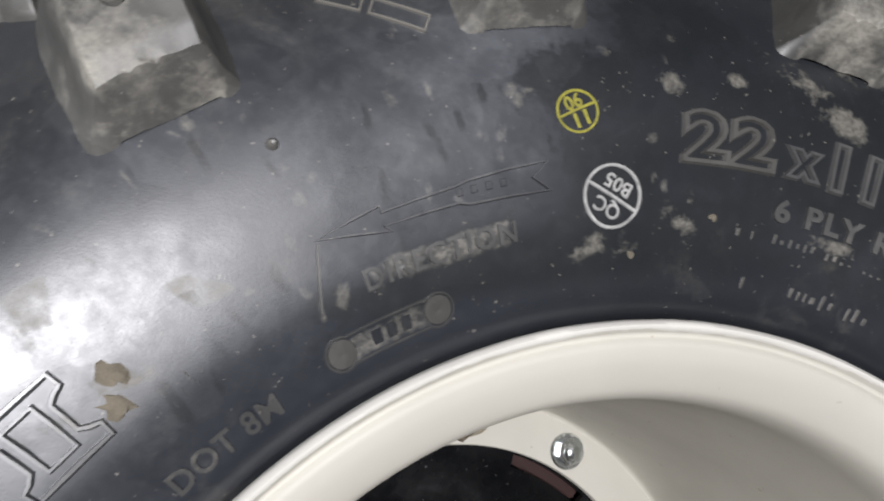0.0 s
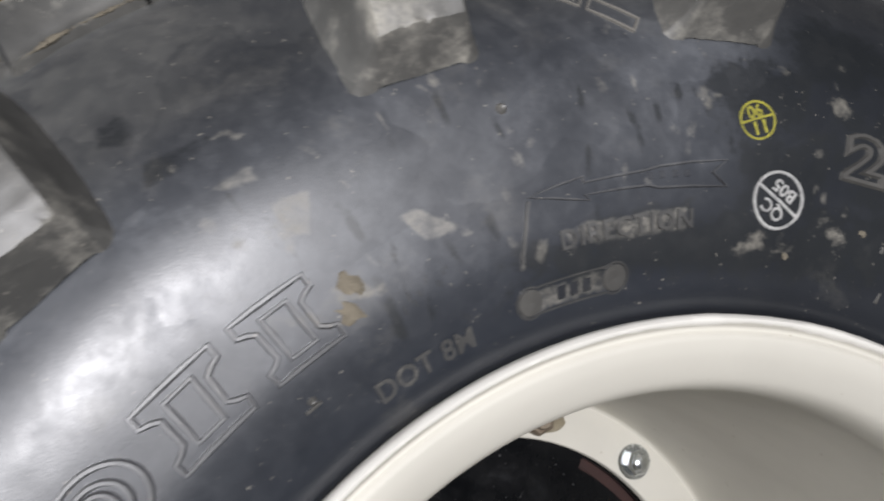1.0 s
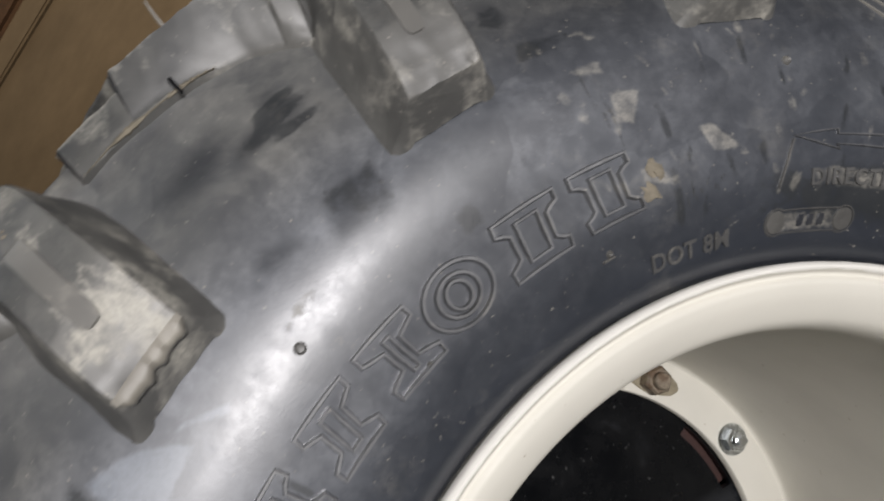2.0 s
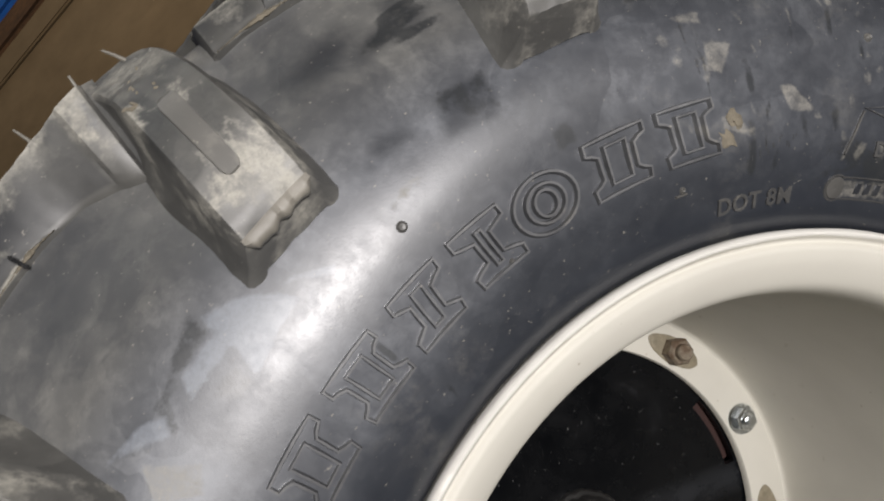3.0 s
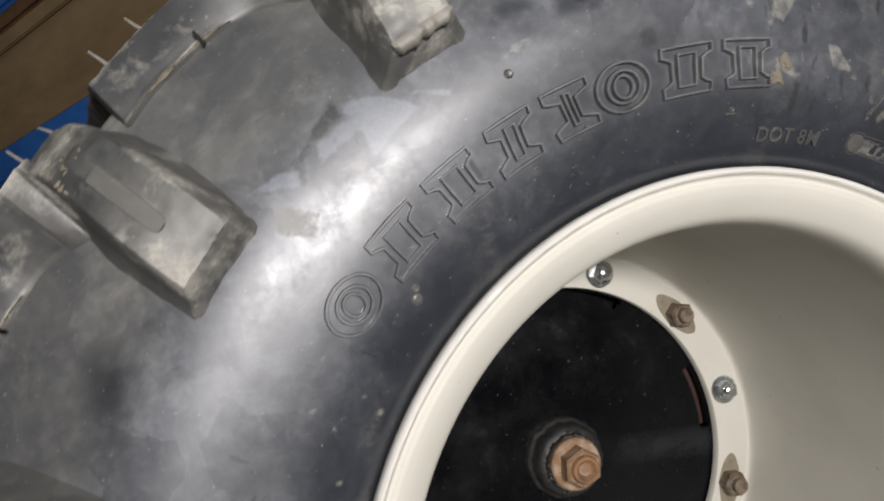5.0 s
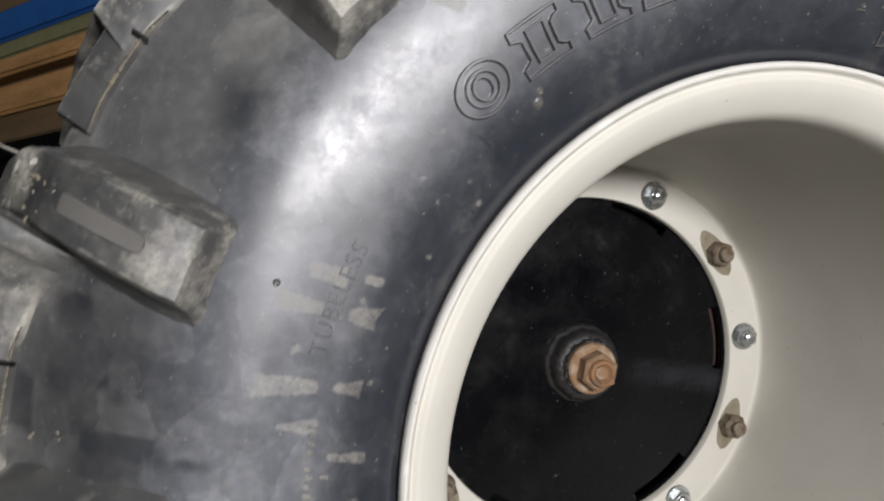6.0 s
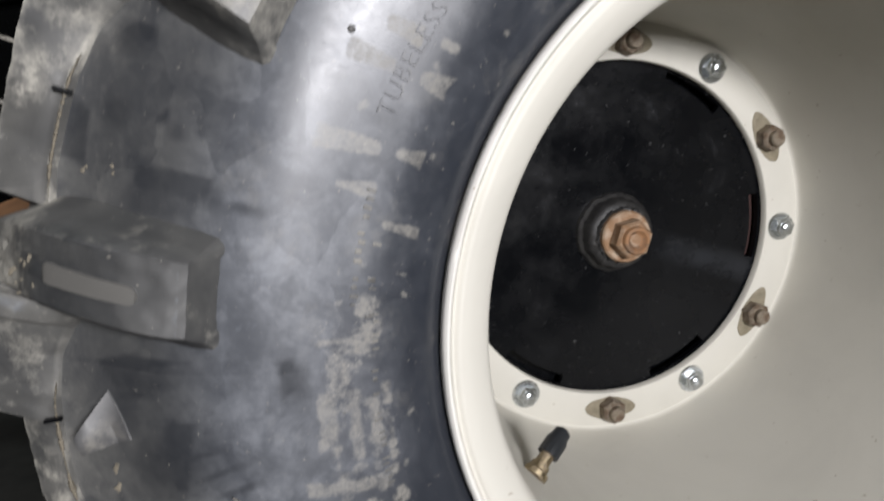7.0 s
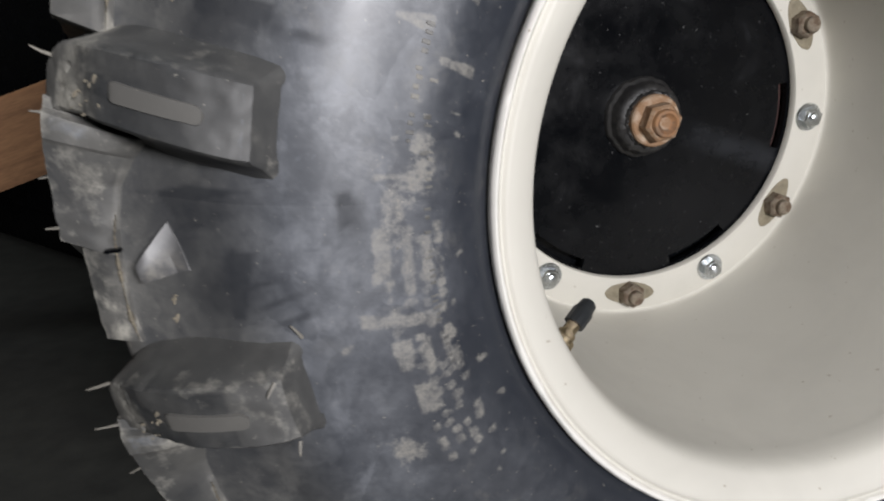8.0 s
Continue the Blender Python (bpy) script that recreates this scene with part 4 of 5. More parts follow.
emboss("raised_word", "6 PLY R", 0.0072, 0.1732, 16.2, 0.0007, SMALLPRINT, spread=1.2, fat=0.00025, wide=1.25)
emboss("raised_word", "DIRECTION", 0.0062, 0.1686, 50.0, 0.0006, SMALLPRINT, "raised dusty lettering", spread=1.12, fat=0.00012)
emboss("raised_word", "DOT 8M", 0.0066, 0.1560, 69.6, 0.0006, SMALLPRINT, spread=1.05, fat=0.00015)
emboss("raised_word", "TUBELESS", 0.0074, 0.1800, 151.0, 0.0003, EMBOSSED, "thin raised lettering", spread=1.12, fat=-0.00005)

# arrow of the rolling direction, and the long badge under it
def along(points, r0, a0):
    """Places (radius, angle) as a flat path round r0, a0."""
    return [(radians(a0 - a) * r0, r - r0) for r, a in points]


ARROW = [(0.1802, 57.8), (0.1811, 55.4), (0.1818, 53.2), (0.1804, 53.2), (0.1806, 50.5), (0.1809, 48.0), (0.1815, 46.9), (0.1821, 44.0), (0.1825, 40.9), (0.1795, 42.2), (0.1762, 41.0), (0.1764, 44.0), (0.1766, 47.1), (0.1774, 47.9), (0.1775, 50.5), (0.1776, 53.3), (0.1762, 53.0), (0.1784, 55.6)]
part("raised_arrow", ridge([(along(ARROW, 0.1792, 48.6), True)], 0.0007, 0.0008, 0.1792, 48.6), LETTERING, tyre, "raised outline arrow")
part("raised_line", ridge([(along([(0.1794, 57.8), (0.1774, 58.1), (0.1720, 58.8), (0.1668, 59.5)], 0.173, 58.6), False)], 0.0008, 0.0007, 0.173, 58.6), SMALLPRINT, tyre)
islands("raised_mark", plates([(-0.003 + 0.0034 * k, -0.0010, -0.0010 + 0.0034 * k, 0.0012) for k in range(4)], 0.0003, 0.1794, 47.0), EMBOSSED)
# long badge with round ends
badge = [(-0.0085 + 0.017 * k / 8, 0.0030) for k in range(9)] + [(0.0112 + 0.0036 * math.cos(t), 0.0036 * math.sin(t)) for t in np.linspace(2.2, -2.2, 13)] + [(0.0085 - 0.017 * k / 8, -0.0030) for k in range(9)] + [(-0.0112 + 0.0036 * math.cos(t), 0.0036 * math.sin(t)) for t in np.linspace(5.3, 0.95, 13)]
part("raised_badge", ridge([(badge, True)], 0.0006, 0.0004, 0.1576, 55.3), SMALLPRINT, tyre)
for u in (-0.0112, 0.0112):
    part("badge_disc", loft([[on_wall(u + 0.0030 * f * math.cos(t), 0.0030 * f * math.sin(t), 0.1576, 55.3, hh) for t in np.linspace(0, 2 * math.pi, 17)] for f, hh in ((1.1, -0.0003), (1.0, 0.0004), (0.5, 0.0005), (0.02, 0.0003))]), PRINT, tyre)
islands("raised_mark", plates([(-0.0042 + 0.0034 * k, -0.0016, -0.0018 + 0.0034 * k, 0.0016) for k in range(3)], 0.0004, 0.1576, 55.3), EMBOSSED)
# streaks of black dirt caught in worn print beside the name, and two lumps of dried mud
spots = random.Random(21)
for r0, a0 in ((0.1753, 64.7), (0.1732, 65.5), (0.1710, 66.2), (0.1730, 67.2), (0.1712, 67.9), (0.1693, 68.5), (0.1724, 68.6), (0.1706, 68.9), (0.1685, 69.2), (0.1713, 70.5), (0.1681, 70.6)):
    for _ in range(2):
        u, v = spots.uniform(-0.0008, 0.0008), spots.uniform(-0.0009, 0.0009)
        part("dirt_streak", plates([(u - 0.0003, v - 0.0009, u + 0.0003, v + 0.0008)], 0.00012, r0, a0, spots.uniform(-0.2, 0.2)), GRIME, tyre)

# rows of small print that nobody can read any more, as plain bars
rnd = random.Random(7)


def print_row(r0, from_a, to_a, size):
    boxes, a = [], from_a
    while a > to_a:
        for _ in range(rnd.randint(2, 7)):
            w = rnd.uniform(0.26, 0.52) * size
            x = radians(from_a - a) * r0
            if rnd.random() < 0.7:
                boxes.append((x, -size * rnd.uniform(0.25, 0.5), x + w, size * rnd.uniform(0.15, 0.5)))
            a -= math.degrees((w + size * rnd.uniform(0.20, 0.32)) / r0)
        a -= math.degrees(size * 0.7 / r0)
    tagged(part("raised_print", plates(boxes, 0.00005, r0, from_a), PRINT, tyre), kind="stuff")


for r0, a, b, size in ((0.1668, 25.0, 5.0, 0.0032), (0.1562, 23.0, 8.0, 0.0042), (0.1710, 175.5, 166.5, 0.0040), (0.1765, 176.0, 165.5, 0.0036),
                       (0.1690, 199.0, 178.0, 0.0034), (0.1800, 205.0, 184.0, 0.0030)):
    print_row(r0, a, b, size)

# ink stamps
stamp = ridge([(oval(0, 0, 0.0069, 0.0069, 40), True), ([(-0.0058, 0.0037), (0.0, 0.0), (0.0058, -0.0037)], False)], 0.0009, 0.00025, 0.1737, 36.0)
islands("white_stamp", stamp, WHITE_INK, "round white ink stamp")
for word, dv in (("QC", 0.0029), ("B05", -0.0029)):
    emboss("white_stamp", word, 0.0046, 0.1737, 36.0, 0.00025, WHITE_INK, turn=radians(148), shift=(0, dv), fat=0.00008)
stamp = ridge([(oval(0, 0, 0.0049, 0.0047, 36), True), ([(-0.0047, -0.0012), (0.0, 0.0004), (0.0047, 0.0020)], False)], 0.0009, 0.00025, 0.1928, 38.2)
islands("yellow_stamp", stamp, YELLOW_INK, "round yellow ink stamp")
emboss("yellow_stamp", "11", 0.0044, 0.1928, 38.2, 0.00025, YELLOW_INK, turn=radians(18), shift=(0.0002, -0.0021), spread=1.2, fat=0.0002)
emboss("yellow_stamp", "06", 0.0044, 0.1928, 38.2, 0.00025, YELLOW_INK, turn=radians(18), shift=(-0.0002, 0.0021), fat=0.00012)


# a pale raised wedge where a shoulder band starts anew
rows = []
for f in np.linspace(0, 1, 7):
    top, foot = (0.2461 + (0.2411 - 0.2461) * f - 0.0007 * math.sin(math.pi * f), 181.75 + 3.6 * f), (0.2568 - 0.0014 * f, 184.58 + 1.38 * f)
    high = 0.0040 * (0.35 + 0.65 * math.sin(math.pi * min(1.0, 0.25 + 0.6 * f)))
    rows.append([on_wall(0, 0, top[0] + (foot[0] - top[0]) * g, top[1] + (foot[1] - top[1]) * g, h * high) for g, h in ((0.0, -0.15), (0.03, 0.02), (0.3, 0.28), (0.65, 0.70), (0.93, 0.97), (1.0, 0.92), (1.06, -0.2))])
part("raised_wedge", loft(rows), RAISED, tyre, "pale worn rubber wedge", 30)

# moulding pips and a small raised frame between two lugs
for r0, a0, size in ((0.1974, 102.2, 0.0014), (0.1641, 122.9, 0.0016), (0.1668, 122.2, 0.0013), (0.1720, 97.0, 0.0007), (0.1980, 151.5, 0.0010), (0.1645, 78.4, 0.0009), (0.2010, 57.6, 0.0011)):
    part("moulding_pip", loft([[on_wall(size * f * math.cos(t), size * f * math.sin(t), r0, a0, hh) for t in np.linspace(0, 2 * math.pi, 13)] for f, hh in ((1.3, -0.0003), (1.0, 0.0004), (0.6, 0.0008), (0.02, 0.0006))]), PRINT, tyre)
part("raised_dash", plates([(-0.0020, -0.0004, 0.0020, 0.0005)], 0.0007, 0.1632, 78.6), PRINT, tyre)
for r0, a0, half in ((0.2208, 47.7, 0.0062), (0.2282, 50.4, 0.0046)):
    part("raised_frame", ridge([(box_line(-half, -0.0022, half, 0.0022), True)], 0.0010, 0.0009, r0, a0, -0.62), DUST, tyre)


def lug_top_y(r):
    return float(np.interp(r, [row[0] for row in LUGROWS[1:10]], [row[1] for row in LUGROWS[1:10]]))


# smooth wear bars on the lug faces
for a in LUG_FIRST:
    rows = []
    for r, g in ((0.2326, 0.2), (0.2332, 0.62), (0.2340, 0.88), (0.2352, 1.0), (0.2420, 1.0), (0.2480, 1.0), (0.2555, 1.0), (0.2566, 0.92), (0.2572, 0.75), (0.2578, 0.3)):
        mid = 2.97 - (r - 0.2355) * 25.5
        h = 0.0006 if 0.5 < g else -0.0006
        rows.append([polar(r, a + mid + 0.60 * g * k, lug_top_y(r) - (h if abs(k) < 1.05 else -0.0008)) for k in (-1.12, -1.0, 0, 1.0, 1.12)])
    part("wear_bar", loft(rows), WEARBAR, tyre, "smooth grey bar on the lug" if a == LUG_FIRST[0] else "")

# moulding whiskers on the outer lug edges, and a few on a lug's inner end
def whisker(base, out, length, bow):
    side = out.cross(Vector((0, 1, 0))).normalized()
    up = side.cross(out)
    rows = []
    for f, w in ((0, 0.00062), (0.5, 0.00050), (1, 0.00028)):
        c = base + out * length * f + side * bow * f * f
        rows.append([c + (side * math.cos(t) + up * math.sin(t)) * w for t in np.linspace(0, 2 * math.pi, 7)])
    part("whisker", loft(rows), FLASH, tyre)


rnd = random.Random(3)
for k, a in enumerate(LUG_FIRST):
    for rel, r, y in ((1.2, 0.2775, 0.010), (4.4, 0.2778, 0.011), (8.4, 0.2785, 0.0130), (11.8, 0.2785, 0.0150), (15.4, 0.2785, 0.0155), (18.6, 0.2785, 0.0155)):
        if rnd.random() < 0.08 or k % 2 and rel > 12:
            continue
        base = polar(r - 0.001, a + rel + rnd.uniform(-0.5, 0.5), y + rnd.uniform(0, 0.004))
        out = (polar(1, a + rel + rnd.uniform(-10, 16), 0) + Vector((0, rnd.uniform(-0.3, 0.25), 0))).normalized()
        whisker(base, out, rnd.uniform(0.006, 0.0105), rnd.uniform(-0.0012, 0.0012))
for r, a, y, way, length in ((0.2120, 191.2, -0.0135, 120.0, 0.0062), (0.2222, 192.9, -0.0252, 235.0, 0.0050), (0.2215, 198.6, -0.0236, 262.0, 0.0046)):
    whisker(polar(r, a, y), (polar(1, way, 0) + Vector((0, -0.35, 0))).normalized(), length, 0.0004)

# torn moulding flash and dirt crumbs on the lugs
rnd = random.Random(11)


def crumb(place, size, stretch):
    bm = bmesh.new()
    bmesh.ops.create_icosphere(bm, subdivisions=2, radius=size)
    for v in bm.verts:
        v.co *= 1 + 0.9 * noise.noise(v.co / size * 1.6 + place * 400)
        v.co.x, v.co.y, v.co.z = v.co.x * stretch, v.co.y * 0.4, v.co.z
    bmesh.ops.rotate(bm, verts=bm.verts[:], matrix=Matrix.Rotation(rnd.uniform(0, 3.1), 3, "Y"))
    bmesh.ops.translate(bm, verts=bm.verts[:], vec=place)
    return bm


for r0, a0, size in ((0.1800, 72.0, 0.0024), (0.1752, 73.0, 0.0022), (0.1782, 71.4, 0.0014), (0.1697, 27.2, 0.0011), (0.1612, 34.2, 0.0009), (0.2548, 167.2, 0.0006), (0.2540, 166.9, 0.0004), (0.2458, 166.4, 0.0007), (0.2452, 166.8, 0.0005), (0.2448, 166.1, 0.0004), (0.2483, 187.7, 0.0008), (0.2476, 187.4, 0.0005), (0.2493, 189.3, 0.0009), (0.2486, 189.0, 0.0006), (0.2487, 188.0, 0.0004)):
    part("mud_lump", crumb(polar(r0, a0, float(np.interp(r0, NEAR[:64, 0], NEAR[:64, 1])) + 0.0002), size, rnd.uniform(1.0, 1.6)), MUD, tyre, "lump of dried tan mud")
for k, a in enumerate(LUG_FIRST):
    for _ in range(12):
        r = rnd.uniform(0.2590, 0.2700)
        part("dirt_crumb", crumb(polar(r, a + rnd.uniform(1.6, 4.3), lug_top_y(r) - 0.0002), rnd.uniform(0.00018, 0.0005), rnd.uniform(1.0, 2.6)), MUD, tyre)
    # a curled tongue of moulding flash along the lug's foot
    if k == 6:
        rows = []
        for f in np.linspace(0, 1, 44):
            ang = a + 0.5 + 5.4 * f
            w = max(0.15, 0.75 + 1.0 * noise.noise(Vector((ang * 0.55, k * 2.0, 0))) + 0.3 * noise.noise(Vector((ang * 1.5, k * 2.0, 4)))) * 0.0036 * min(1.0, 8 * f + 0.2, 8 * (1 - f) + 0.2)
            lift = 0.5 + 0.9 * noise.noise(Vector((ang * 1.3, k * 3.0, 7)))
            base = polar(0.2208, ang, -0.0247)
            out = polar(1, ang, 0)
            rows.append([base + out * 0.0012 + Vector((0, -0.0005, 0)), base + out * (-0.35 * w) + Vector((0, -0.0010 - 0.30 * w * lift, 0)), base + out * (-0.8 * w) + Vector((0, -0.0004 - 0.15 * w * lift, 0)), base + out * (-1.05 * w) + Vector((0, 0.0010 + 0.30 * w * (1 - lift), 0)),
                         base + out * (-0.9 * w) + Vector((0, 0.0022 + 0.35 * w, 0)), base + out * (-0.3 * w) + Vector((0, 0.0036, 0))])
        part("torn_flash", loft(rows), FLASH, tyre, smooth=60)
    # crusty torn strip along the foot of the shoulder band
    rows = []
    for f in np.linspace(0, 1, 130):
        rel = 11.2 + 9.2 * f
        w = max(0.18, 0.45 + 0.8 * noise.noise(Vector((rel * 0.5, k * 5.0, 1))) + 0.45 * noise.noise(Vector((rel * 4.0, k * 5.0, 3)))) * 0.0020 * min(1.0, 5 * f, 5 * (1 - f))
        rf = float(np.interp(rel, *zip(*FOOT)))
        base, out = polar(rf + 0.0006, a + rel, float(np.interp(rf, *zip(*WALL_OUT))) - 0.0026), polar(1, a + rel, 0)
        jag = 0.0007 * noise.noise(Vector((rel * 6.0, k * 2.0, 8)))
        rows.append([base + out * (-0.5 * w) + Vector((0, 0.0024, 0)), base + out * (-0.45 * w) + Vector((0, -0.0001 - 0.25 * w + jag, 0)), base + out * (0.1 * w + jag) + Vector((0, -0.0002 - 0.4 * w, 0)), base + out * (0.55 * w) + Vector((0, 0.0001 - 0.15 * w - jag, 0)), base + out * (0.6 * w) + Vector((0, 0.0020, 0))])
    part("torn_flash", loft(rows), MUD, tyre, "crusty strip of dried dirt" if k == 0 else "", smooth=40)
    tab = block(0.0052, 0.0026, 0.0011, 0.0003)
    bmesh.ops.rotate(tab, verts=tab.verts[:], matrix=Matrix.Rotation(-radians(a + 13.6), 3, "Y"))
    bmesh.ops.translate(tab, verts=tab.verts[:], vec=polar(0.2640, a + 13.6, 0.0104))
    part("vent_tab", tab, BLACK, tyre)

# ---- rim: lip, deep barrel and bolting ring ----
LIP = [(0.1456, 0.0060), (0.1458, 0.0010), (0.1454, -0.0010), (0.1447, -0.0018), (0.1440, -0.0017), (0.1434, -0.0009), (0.1428, 0.0002), (0.1420, 0.0005), (0.1411, 0.0000), (0.1400, -0.0003), (0.1386, 0.0001),
       (0.1360, 0.0014), (0.1328, 0.0038), (0.1300, 0.0064), (0.1283, 0.0086), (0.1271, 0.0116), (0.1264, 0.0158), (0.1262, 0.0205)]
BARREL = [(0.1262, 0.0225), (0.1263, 0.0265), (0.1263, 0.0400), (0.1260, 0.0700), (0.1253, 0.1000), (0.1243, 0.1300), (0.1232, 0.1520),
          (0.1224, 0.1640), (0.1217, 0.1705), (0.1209, 0.1732), (0.1196, 0.1744)]
rim = part("rim", revolve(np.vstack([curve_through(LIP, 3), curve_through(BARREL, 3), [(0.1230, 0.180), (0.1310, 0.172), (0.1330, 0.160), (0.1325, 0.14), (0.1305, 0.10), (0.1310, 0.07), (0.1325, 0.030), (0.1400, 0.010)]]), 200, closed=True), CREAM, wheel, "cream painted deep steel rim", 50)
# worn band along the lip's edge, with a ragged inner border where the paint has chipped
band = []
for k in range(541):
    a = 360.0 * k / 540
    n1 = noise.noise(polar(6.0, a, 0)) + 0.7 * noise.noise(polar(19.0, a, 2)) + 0.5 * noise.noise(polar(47.0, a, 5))
    inner = 0.1433 - 0.0003 * n1
    band.append([polar(inner - 0.0002, a, 0.0004), polar(inner + 0.0002, a, -0.0011), polar(0.1440, a, -0.0020 + 0.00006 * n1), polar(0.1447, a, -0.0022 + 0.00008 * n1), polar(0.1455, a, -0.0016), polar(0.1460 + 0.0002 * n1, a, -0.0004), polar(0.1461, a, 0.0015), polar(0.1452, a, 0.0015)])
part("lip_edge", loft(band), CREAM_EDGE, rim, "chipped worn edge of the lip", 50)
RING_Y = 0.1735
ring = part("bolting_ring", revolve([(0.0990, RING_Y), (0.1186, RING_Y), (0.1198, RING_Y + 0.0008), (0.1202, RING_Y + 0.005), (0.0985, RING_Y + 0.005), (0.0985, RING_Y + 0.0006)], 160, closed=True), CREAM, rim, "", 40)


def valve():
    base = polar(0.1245, -131.5, 0.0805)
    tip = polar(0.1000, -129.6, 0.0905)
    ax = (tip - base).normalized()
    side = ax.cross(Vector((0, 1, 0))).normalized()
    up = side.cross(ax)

    def tube(prof, n=20):
        return loft([[base + ax * d + (side * math.cos(t) + up * math.sin(t)) * r for t in np.linspace(0, 2 * math.pi, n + 1)] for d, r in prof])
    stem = part("valve_stem", tube([(-0.002, 0.0), (-0.002, 0.0062), (0.0008, 0.0062), (0.0016, 0.0050), (0.0018, 0.0048), (0.0045, 0.0046), (0.0048, 0.0036), (0.0100, 0.0034), (0.0105, 0.0040), (0.0118, 0.0040), (0.0120, 0.0)]), BRASS, wheel, "tarnished brass valve stem")
    rings = [(0.0100, 0.0), (0.0100, 0.0050), (0.0185, 0.0050), (0.0196, 0.0045), (0.0236, 0.0040), (0.0249, 0.0025), (0.0252, 0.0)]
    cap = loft([[base + ax * d + (side * math.cos(t) + up * math.sin(t)) * (r + (0.00028 if k % 2 else 0.0) * (0.001 < r and d < 0.019)) for k, t in enumerate(np.linspace(0, 2 * math.pi, 33))] for d, r in rings])
    part("valve_cap", cap, CAP, stem, "ribbed black plastic cap")


valve()

# ---- hub: black plate with six slots, boss and rusty stub ----
HUB_Y = 0.1800


def hub_plate():
    radii = [0.0, 0.012, 0.03, 0.05, 0.07, 0.083, 0.0916, 0.0975, 0.1010, 0.1050]
    steps = 120
    bm = bmesh.new()
    grid = [[bm.verts.new(polar(max(r, 1e-5), 360.0 * k / steps, HUB_Y)) for k in range(steps)] for r in radii]
    for i in range(len(radii) - 1):
        for k in range(steps):
            a = (360.0 * (k + 0.5) / steps) % 60
            if i == 6 and (a < 11.9 or a > 48.1):
                continue
            bm.faces.new((grid[i][k], grid[i][(k + 1) % steps], grid[i + 1][(k + 1) % steps], grid[i + 1][k]))
    bmesh.ops.remove_doubles(bm, verts=bm.verts[:], dist=0.0004)
    bmesh.ops.solidify(bm, geom=bm.faces[:], thickness=0.004)
    lo = min(v.co.y for v in bm.verts)
    bmesh.ops.translate(bm, verts=bm.verts[:], vec=(0, HUB_Y - lo, 0))
    return bm


plate = part("hub_plate", hub_plate(), HUB_BLACK, wheel, "black painted round steel hub plate", 30)
part("slot_backing", prism(64, 0.110, HUB_Y + 0.012, HUB_Y + 0.022, 0.001), BLACK, plate)
brake = block(0.010, 0.004, 0.040, 0.001)
bmesh.ops.translate(brake, verts=brake.verts[:], vec=polar(0.0965, 0.0, HUB_Y + 0.009))
part("red_tab", brake, REDOXIDE, plate, "red oxide painted tab behind a slot")
part("axle_boss", revolve([(0.0236, HUB_Y + 0.001), (0.0234, HUB_Y - 0.0020), (0.0226, HUB_Y - 0.0036), (0.0214, HUB_Y - 0.0040), (0.0208, HUB_Y - 0.0052), (0.0204, HUB_Y - 0.0100), (0.0190, HUB_Y - 0.0122), (0.0166, HUB_Y - 0.0130), (0.0158, HUB_Y - 0.0150), (0.0, HUB_Y - 0.0150)], 90, wobble=0.0013), GREASE, plate, "lumpy greasy black boss", 50)
part("axle_washer", revolve([(0.0, HUB_Y - 0.0190), (0.0140, HUB_Y - 0.0190), (0.0149, HUB_Y - 0.0180), (0.0150, HUB_Y - 0.0140), (0.0, HUB_Y - 0.0140)], 40), RUST, plate, "rusty steel axle washer")
part("axle_nut", prism(6, 0.0113, HUB_Y - 0.0290, HUB_Y - 0.0185, 0.0016, 0.25), RUST, plate, "rusty hexagon axle nut")
part("axle_end", revolve([(0.0, HUB_Y - 0.0286), (0.0030, HUB_Y - 0.0288), (0.0046, HUB_Y - 0.0300), (0.0058, HUB_Y - 0.0318), (0.0072, HUB_Y - 0.0316), (0.0080, HUB_Y - 0.0304), (0.0082, HUB_Y - 0.028)], 28, wobble=0.0004), RUST_BRIGHT, plate, "orange rusty axle end with a dimple")


def put(ob, m):
    ob.matrix_local = m
    return ob


def bolt():
    body = part("bolt", prism(6, 0.0064, -0.0062, 0.0, 0.0010, 0.3), ZINC, wheel, "bright zinc plated hexagon bolt")
    part("washer", revolve([(0.0, -0.0014), (0.0080, -0.0014), (0.0086, -0.0006), (0.0086, 0.0012), (0.0, 0.0012)], 28), ZINC, body)
    part("bolt_end", revolve(curve_through([(0.0, -0.0086), (0.0022, -0.0083), (0.0038, -0.0074), (0.0042, -0.0062), (0.0042, -0.004)], 2), 20), ZINC, body)
    return body


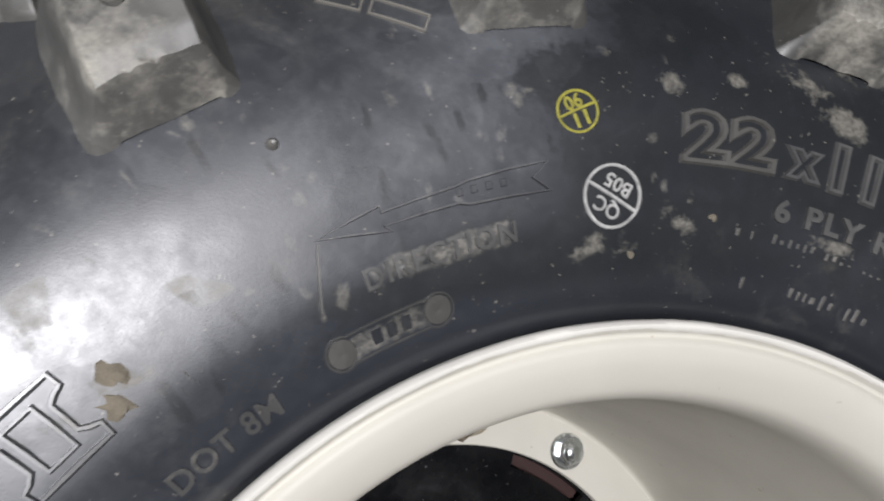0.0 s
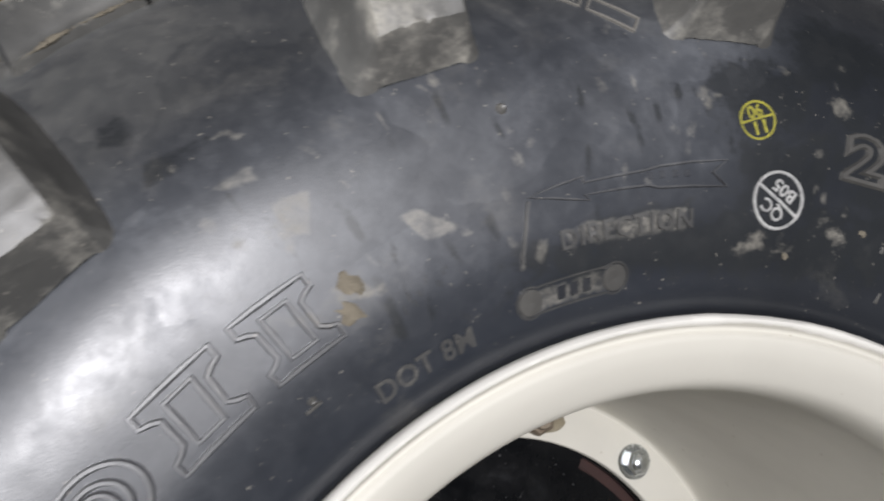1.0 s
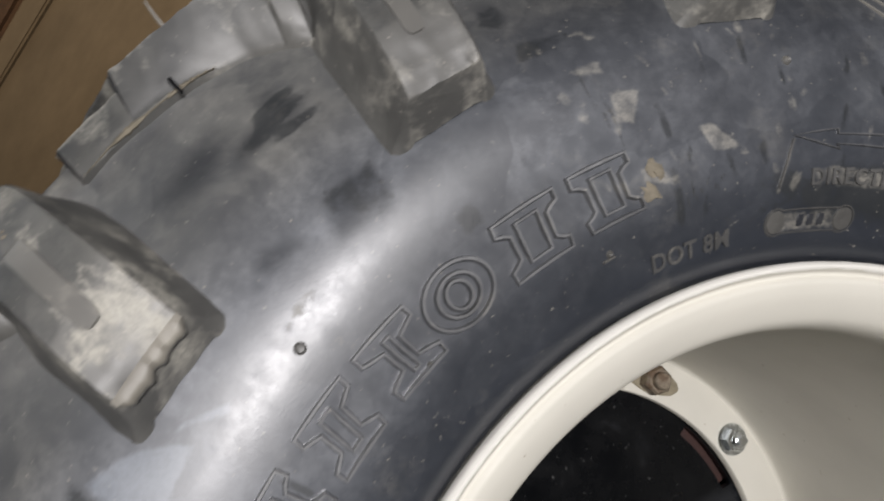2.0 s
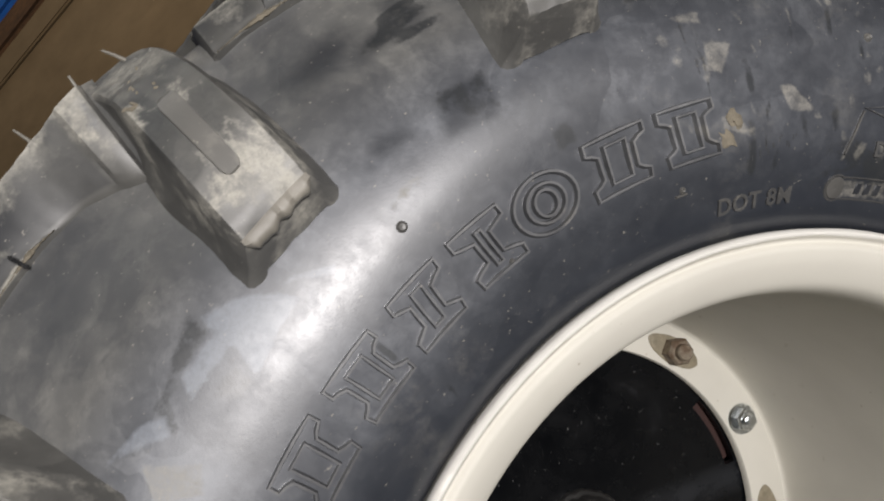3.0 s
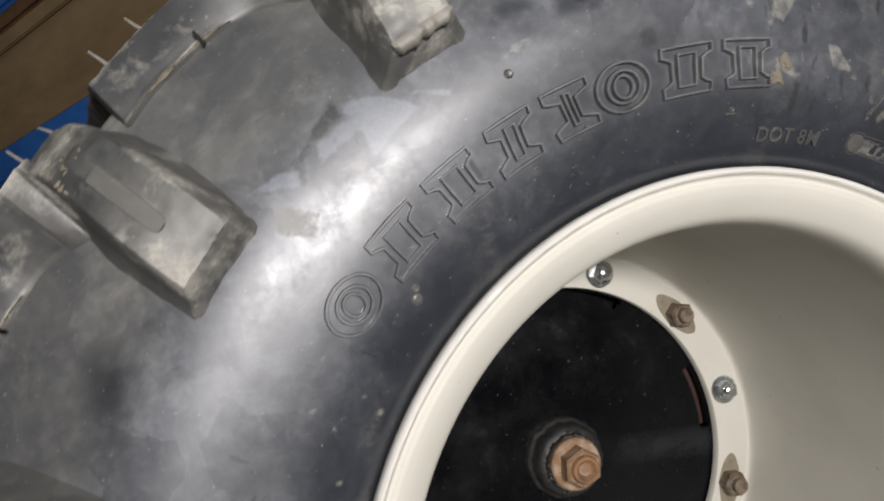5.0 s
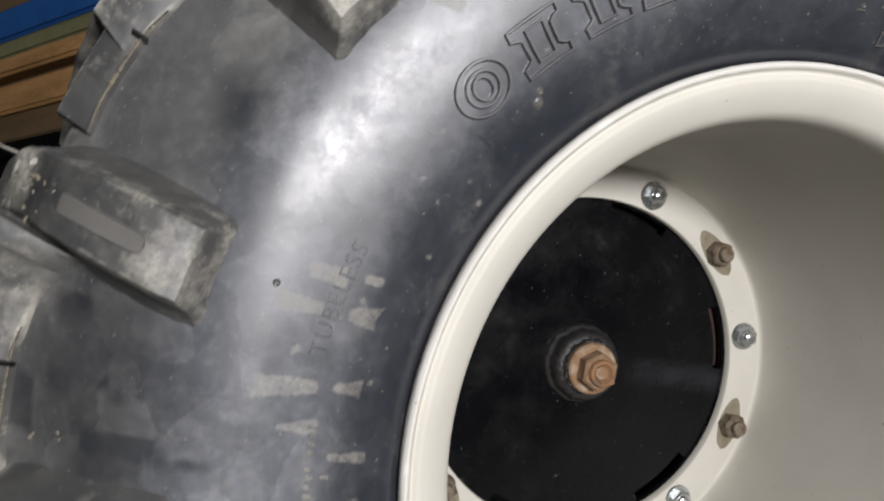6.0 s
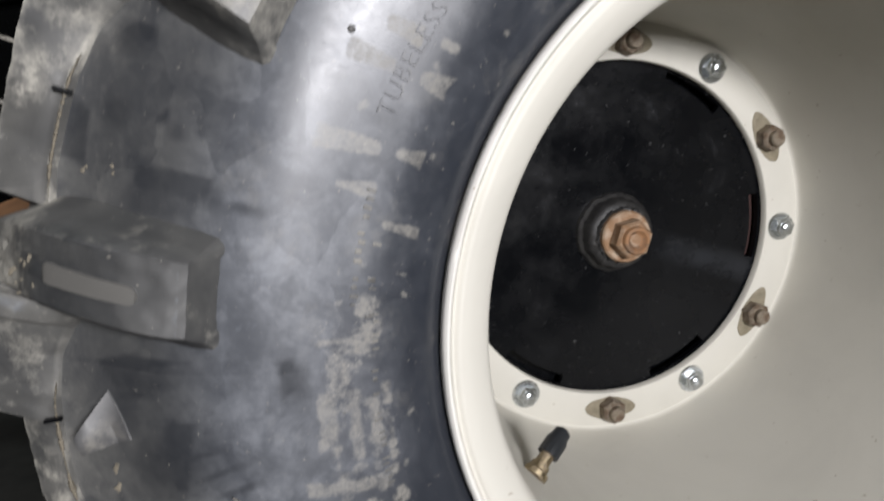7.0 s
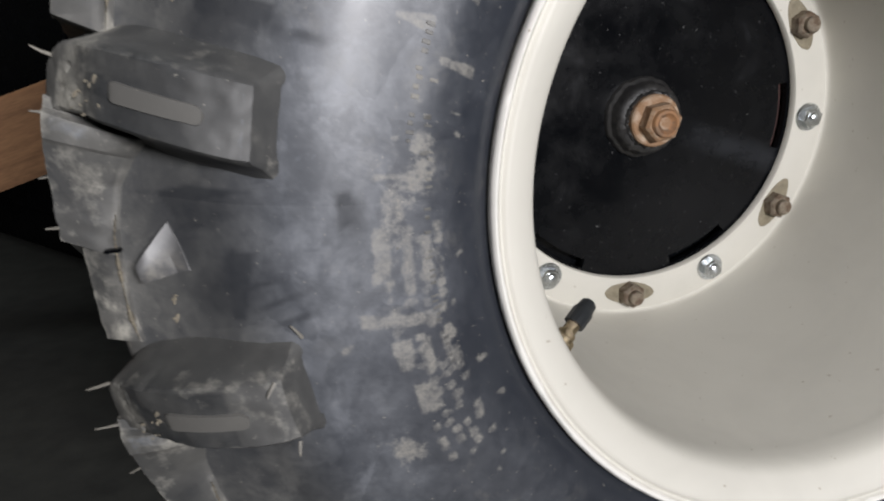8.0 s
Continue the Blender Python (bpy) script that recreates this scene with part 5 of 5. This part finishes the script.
def nut():
    body = part("lug_nut", prism(6, 0.0078, -0.0085, 0.0, 0.0014, 0.1), NUTMETAL, wheel, "dull rust-stained hexagon nut")
    part("stud", prism(18, 0.0046, -0.0125, 0.0, 0.0008), NUTMETAL, body)
    # slotted hole under the nut with the paint worn to primer
    rim_pts = []
    for k in range(44):
        t = 2 * math.pi * k / 44
        rad = 0.0078 * (1 + 0.10 * noise.noise(Vector((math.cos(t) * 2, math.sin(t) * 2, 5))))
        u = rad * math.cos(t) + (0.0095 if math.cos(t) > 0 else -0.0085) * abs(math.cos(t)) ** 0.8
        v = rad * math.sin(t) * (0.95 - 0.22 * abs(math.cos(t)))
        rim_pts.append((u, v))
    bm = bmesh.new()
    outer = [bm.verts.new((v, 0.0, u)) for u, v in rim_pts]
    inner = [bm.verts.new((v * 0.94, -0.0004, u * 0.96)) for u, v in rim_pts]
    for k in range(44):
        bm.faces.new((outer[k], outer[(k + 1) % 44], inner[(k + 1) % 44], inner[k]))
    bm.faces.new(inner)
    part("slot", bm, STAIN, body, "slotted hole worn to brown primer")
    return body


def on_ring(angle, r, turn=0.0):
    a = radians(angle)
    return Matrix.Translation((r * math.cos(a), RING_Y, r * math.sin(a))) @ Matrix.Rotation(-a, 4, "Y") @ Matrix.Rotation(turn, 4, "Y")


BOLT_R = 0.1087
one_bolt, one_nut = bolt(), nut()


def part_copy(ob, m):
    twin = ob.copy()
    scene.collection.objects.link(twin)
    twin.matrix_local = m
    for child in ob.children:
        c = child.copy()
        scene.collection.objects.link(c)
        c.parent = twin
        c.matrix_local = child.matrix_local.copy()
    return twin


for k in range(1, 6):
    part_copy(one_bolt, on_ring(60 * k, BOLT_R, 0.35 * k))
    part_copy(one_nut, on_ring(60 * k + 30, BOLT_R - 0.0005, 0.12 * math.sin(k * 2.3)))
put(one_bolt, on_ring(0, BOLT_R))
put(one_nut, on_ring(30, BOLT_R - 0.0005))

# ---- behind the wheel: rack with boards, timber on the floor ----
RACK = Matrix.Translation((-0.443, 0.80, 0)) @ Matrix.Rotation(math.atan2(-0.73, 0.68), 4, "Z")


def rack_board(name, s0, s1, z0, z1, depth, material, label, category, off=0.0):
    ob = part(name, block(s1 - s0, depth, z1 - z0, 0.004), material)
    ob.matrix_world = RACK @ Matrix.Translation(((s0 + s1) / 2, depth / 2 + off, HUB + (z0 + z1) / 2))
    return tagged(ob, label, category)


cabinet = new("steel_cabinet")
cabinet.matrix_world = RACK @ Matrix.Translation((-0.34, 0.0, 0.0))
tagged(cabinet, "low black steel cabinet standing on the floor", "cabinet")
for name, size, place in (("plinth", (1.88, 0.40, 0.06), (0, 0.235, 0.03)), ("body", (1.92, 0.43, 0.4315), (0, 0.235, 0.0615 + 0.43 / 2 + 0.0005)), ("top", (1.92, 0.45, 0.018), (0, 0.225, 0.5025))):
    piece = part(name, block(*size, 0.002), BLACK, cabinet)
    piece.location = place
for k in range(3):
    piece = part("door", block(0.63, 0.016, 0.41, 0.002), BLACK, cabinet)
    piece.location = (-0.64 + 0.64 * k, 0.011, 0.278)
rack_board("plank", -1.2, 0.60, 0.220, 0.254, 0.30, BOARD, "dark brown board lying on the black cabinet", "board", 0.01)
rack_board("plank", -1.2, 0.60, 0.254, 0.287, 0.28, TIMBER, "orange-brown sawn timber board in a stack", "board")
rack_board("plank", -1.2, 0.60, 0.287, 0.299, 0.26, BOARD, "thin dark board between two timber boards", "board", 0.03)
rack_board("plank", -1.2, 0.60, 0.299, 0.319, 0.28, TIMBER, "orange-brown sawn timber board in a stack", "board")
rack_board("plank", -1.2, 0.60, 0.319, 0.339, 0.28, OLIVE, "olive painted board in a stack", "board", 0.004)
rack_board("plank", -1.2, 0.60, 0.339, 0.374, 0.28, BLUE, "blue painted board on top of a timber stack", "board", 0.002)
carton = new("cardboard_box")
carton.matrix_world = RACK @ Matrix.Translation((-0.14, 0.0, HUB + 0.374))
tagged(carton, "flat brown cardboard box on the blue board", "box")
for name, size, place in (("body", (1.65, 0.25, 0.088), (0.065, 0.133, 0.044)), ("lid", (1.654, 0.254, 0.016), (0.065, 0.132, 0.096))):
    piece = part(name, block(*size, 0.0015), BOARD, carton)
    piece.location = place
rack_board("plank", -0.9, 0.75, 0.478, 0.497, 0.27, DARKWOOD, "dark stained board lying on a cardboard box", "board", 0.004)
rack_board("crate", -0.9, 0.60, 0.497, 0.80, 0.25, BLUE, "blue plastic crate on a timber board", "crate", 0.004)
lean = part("timber_beam", block(0.95, 0.045, 0.085, 0.004), REDWOOD)
lean.matrix_world = Matrix.Translation((-0.66, 0.62, 0.145)) @ Matrix.Rotation(radians(-21), 4, "Y")
tagged(lean, "reddish timber beam leaning behind the wheel", "beam")
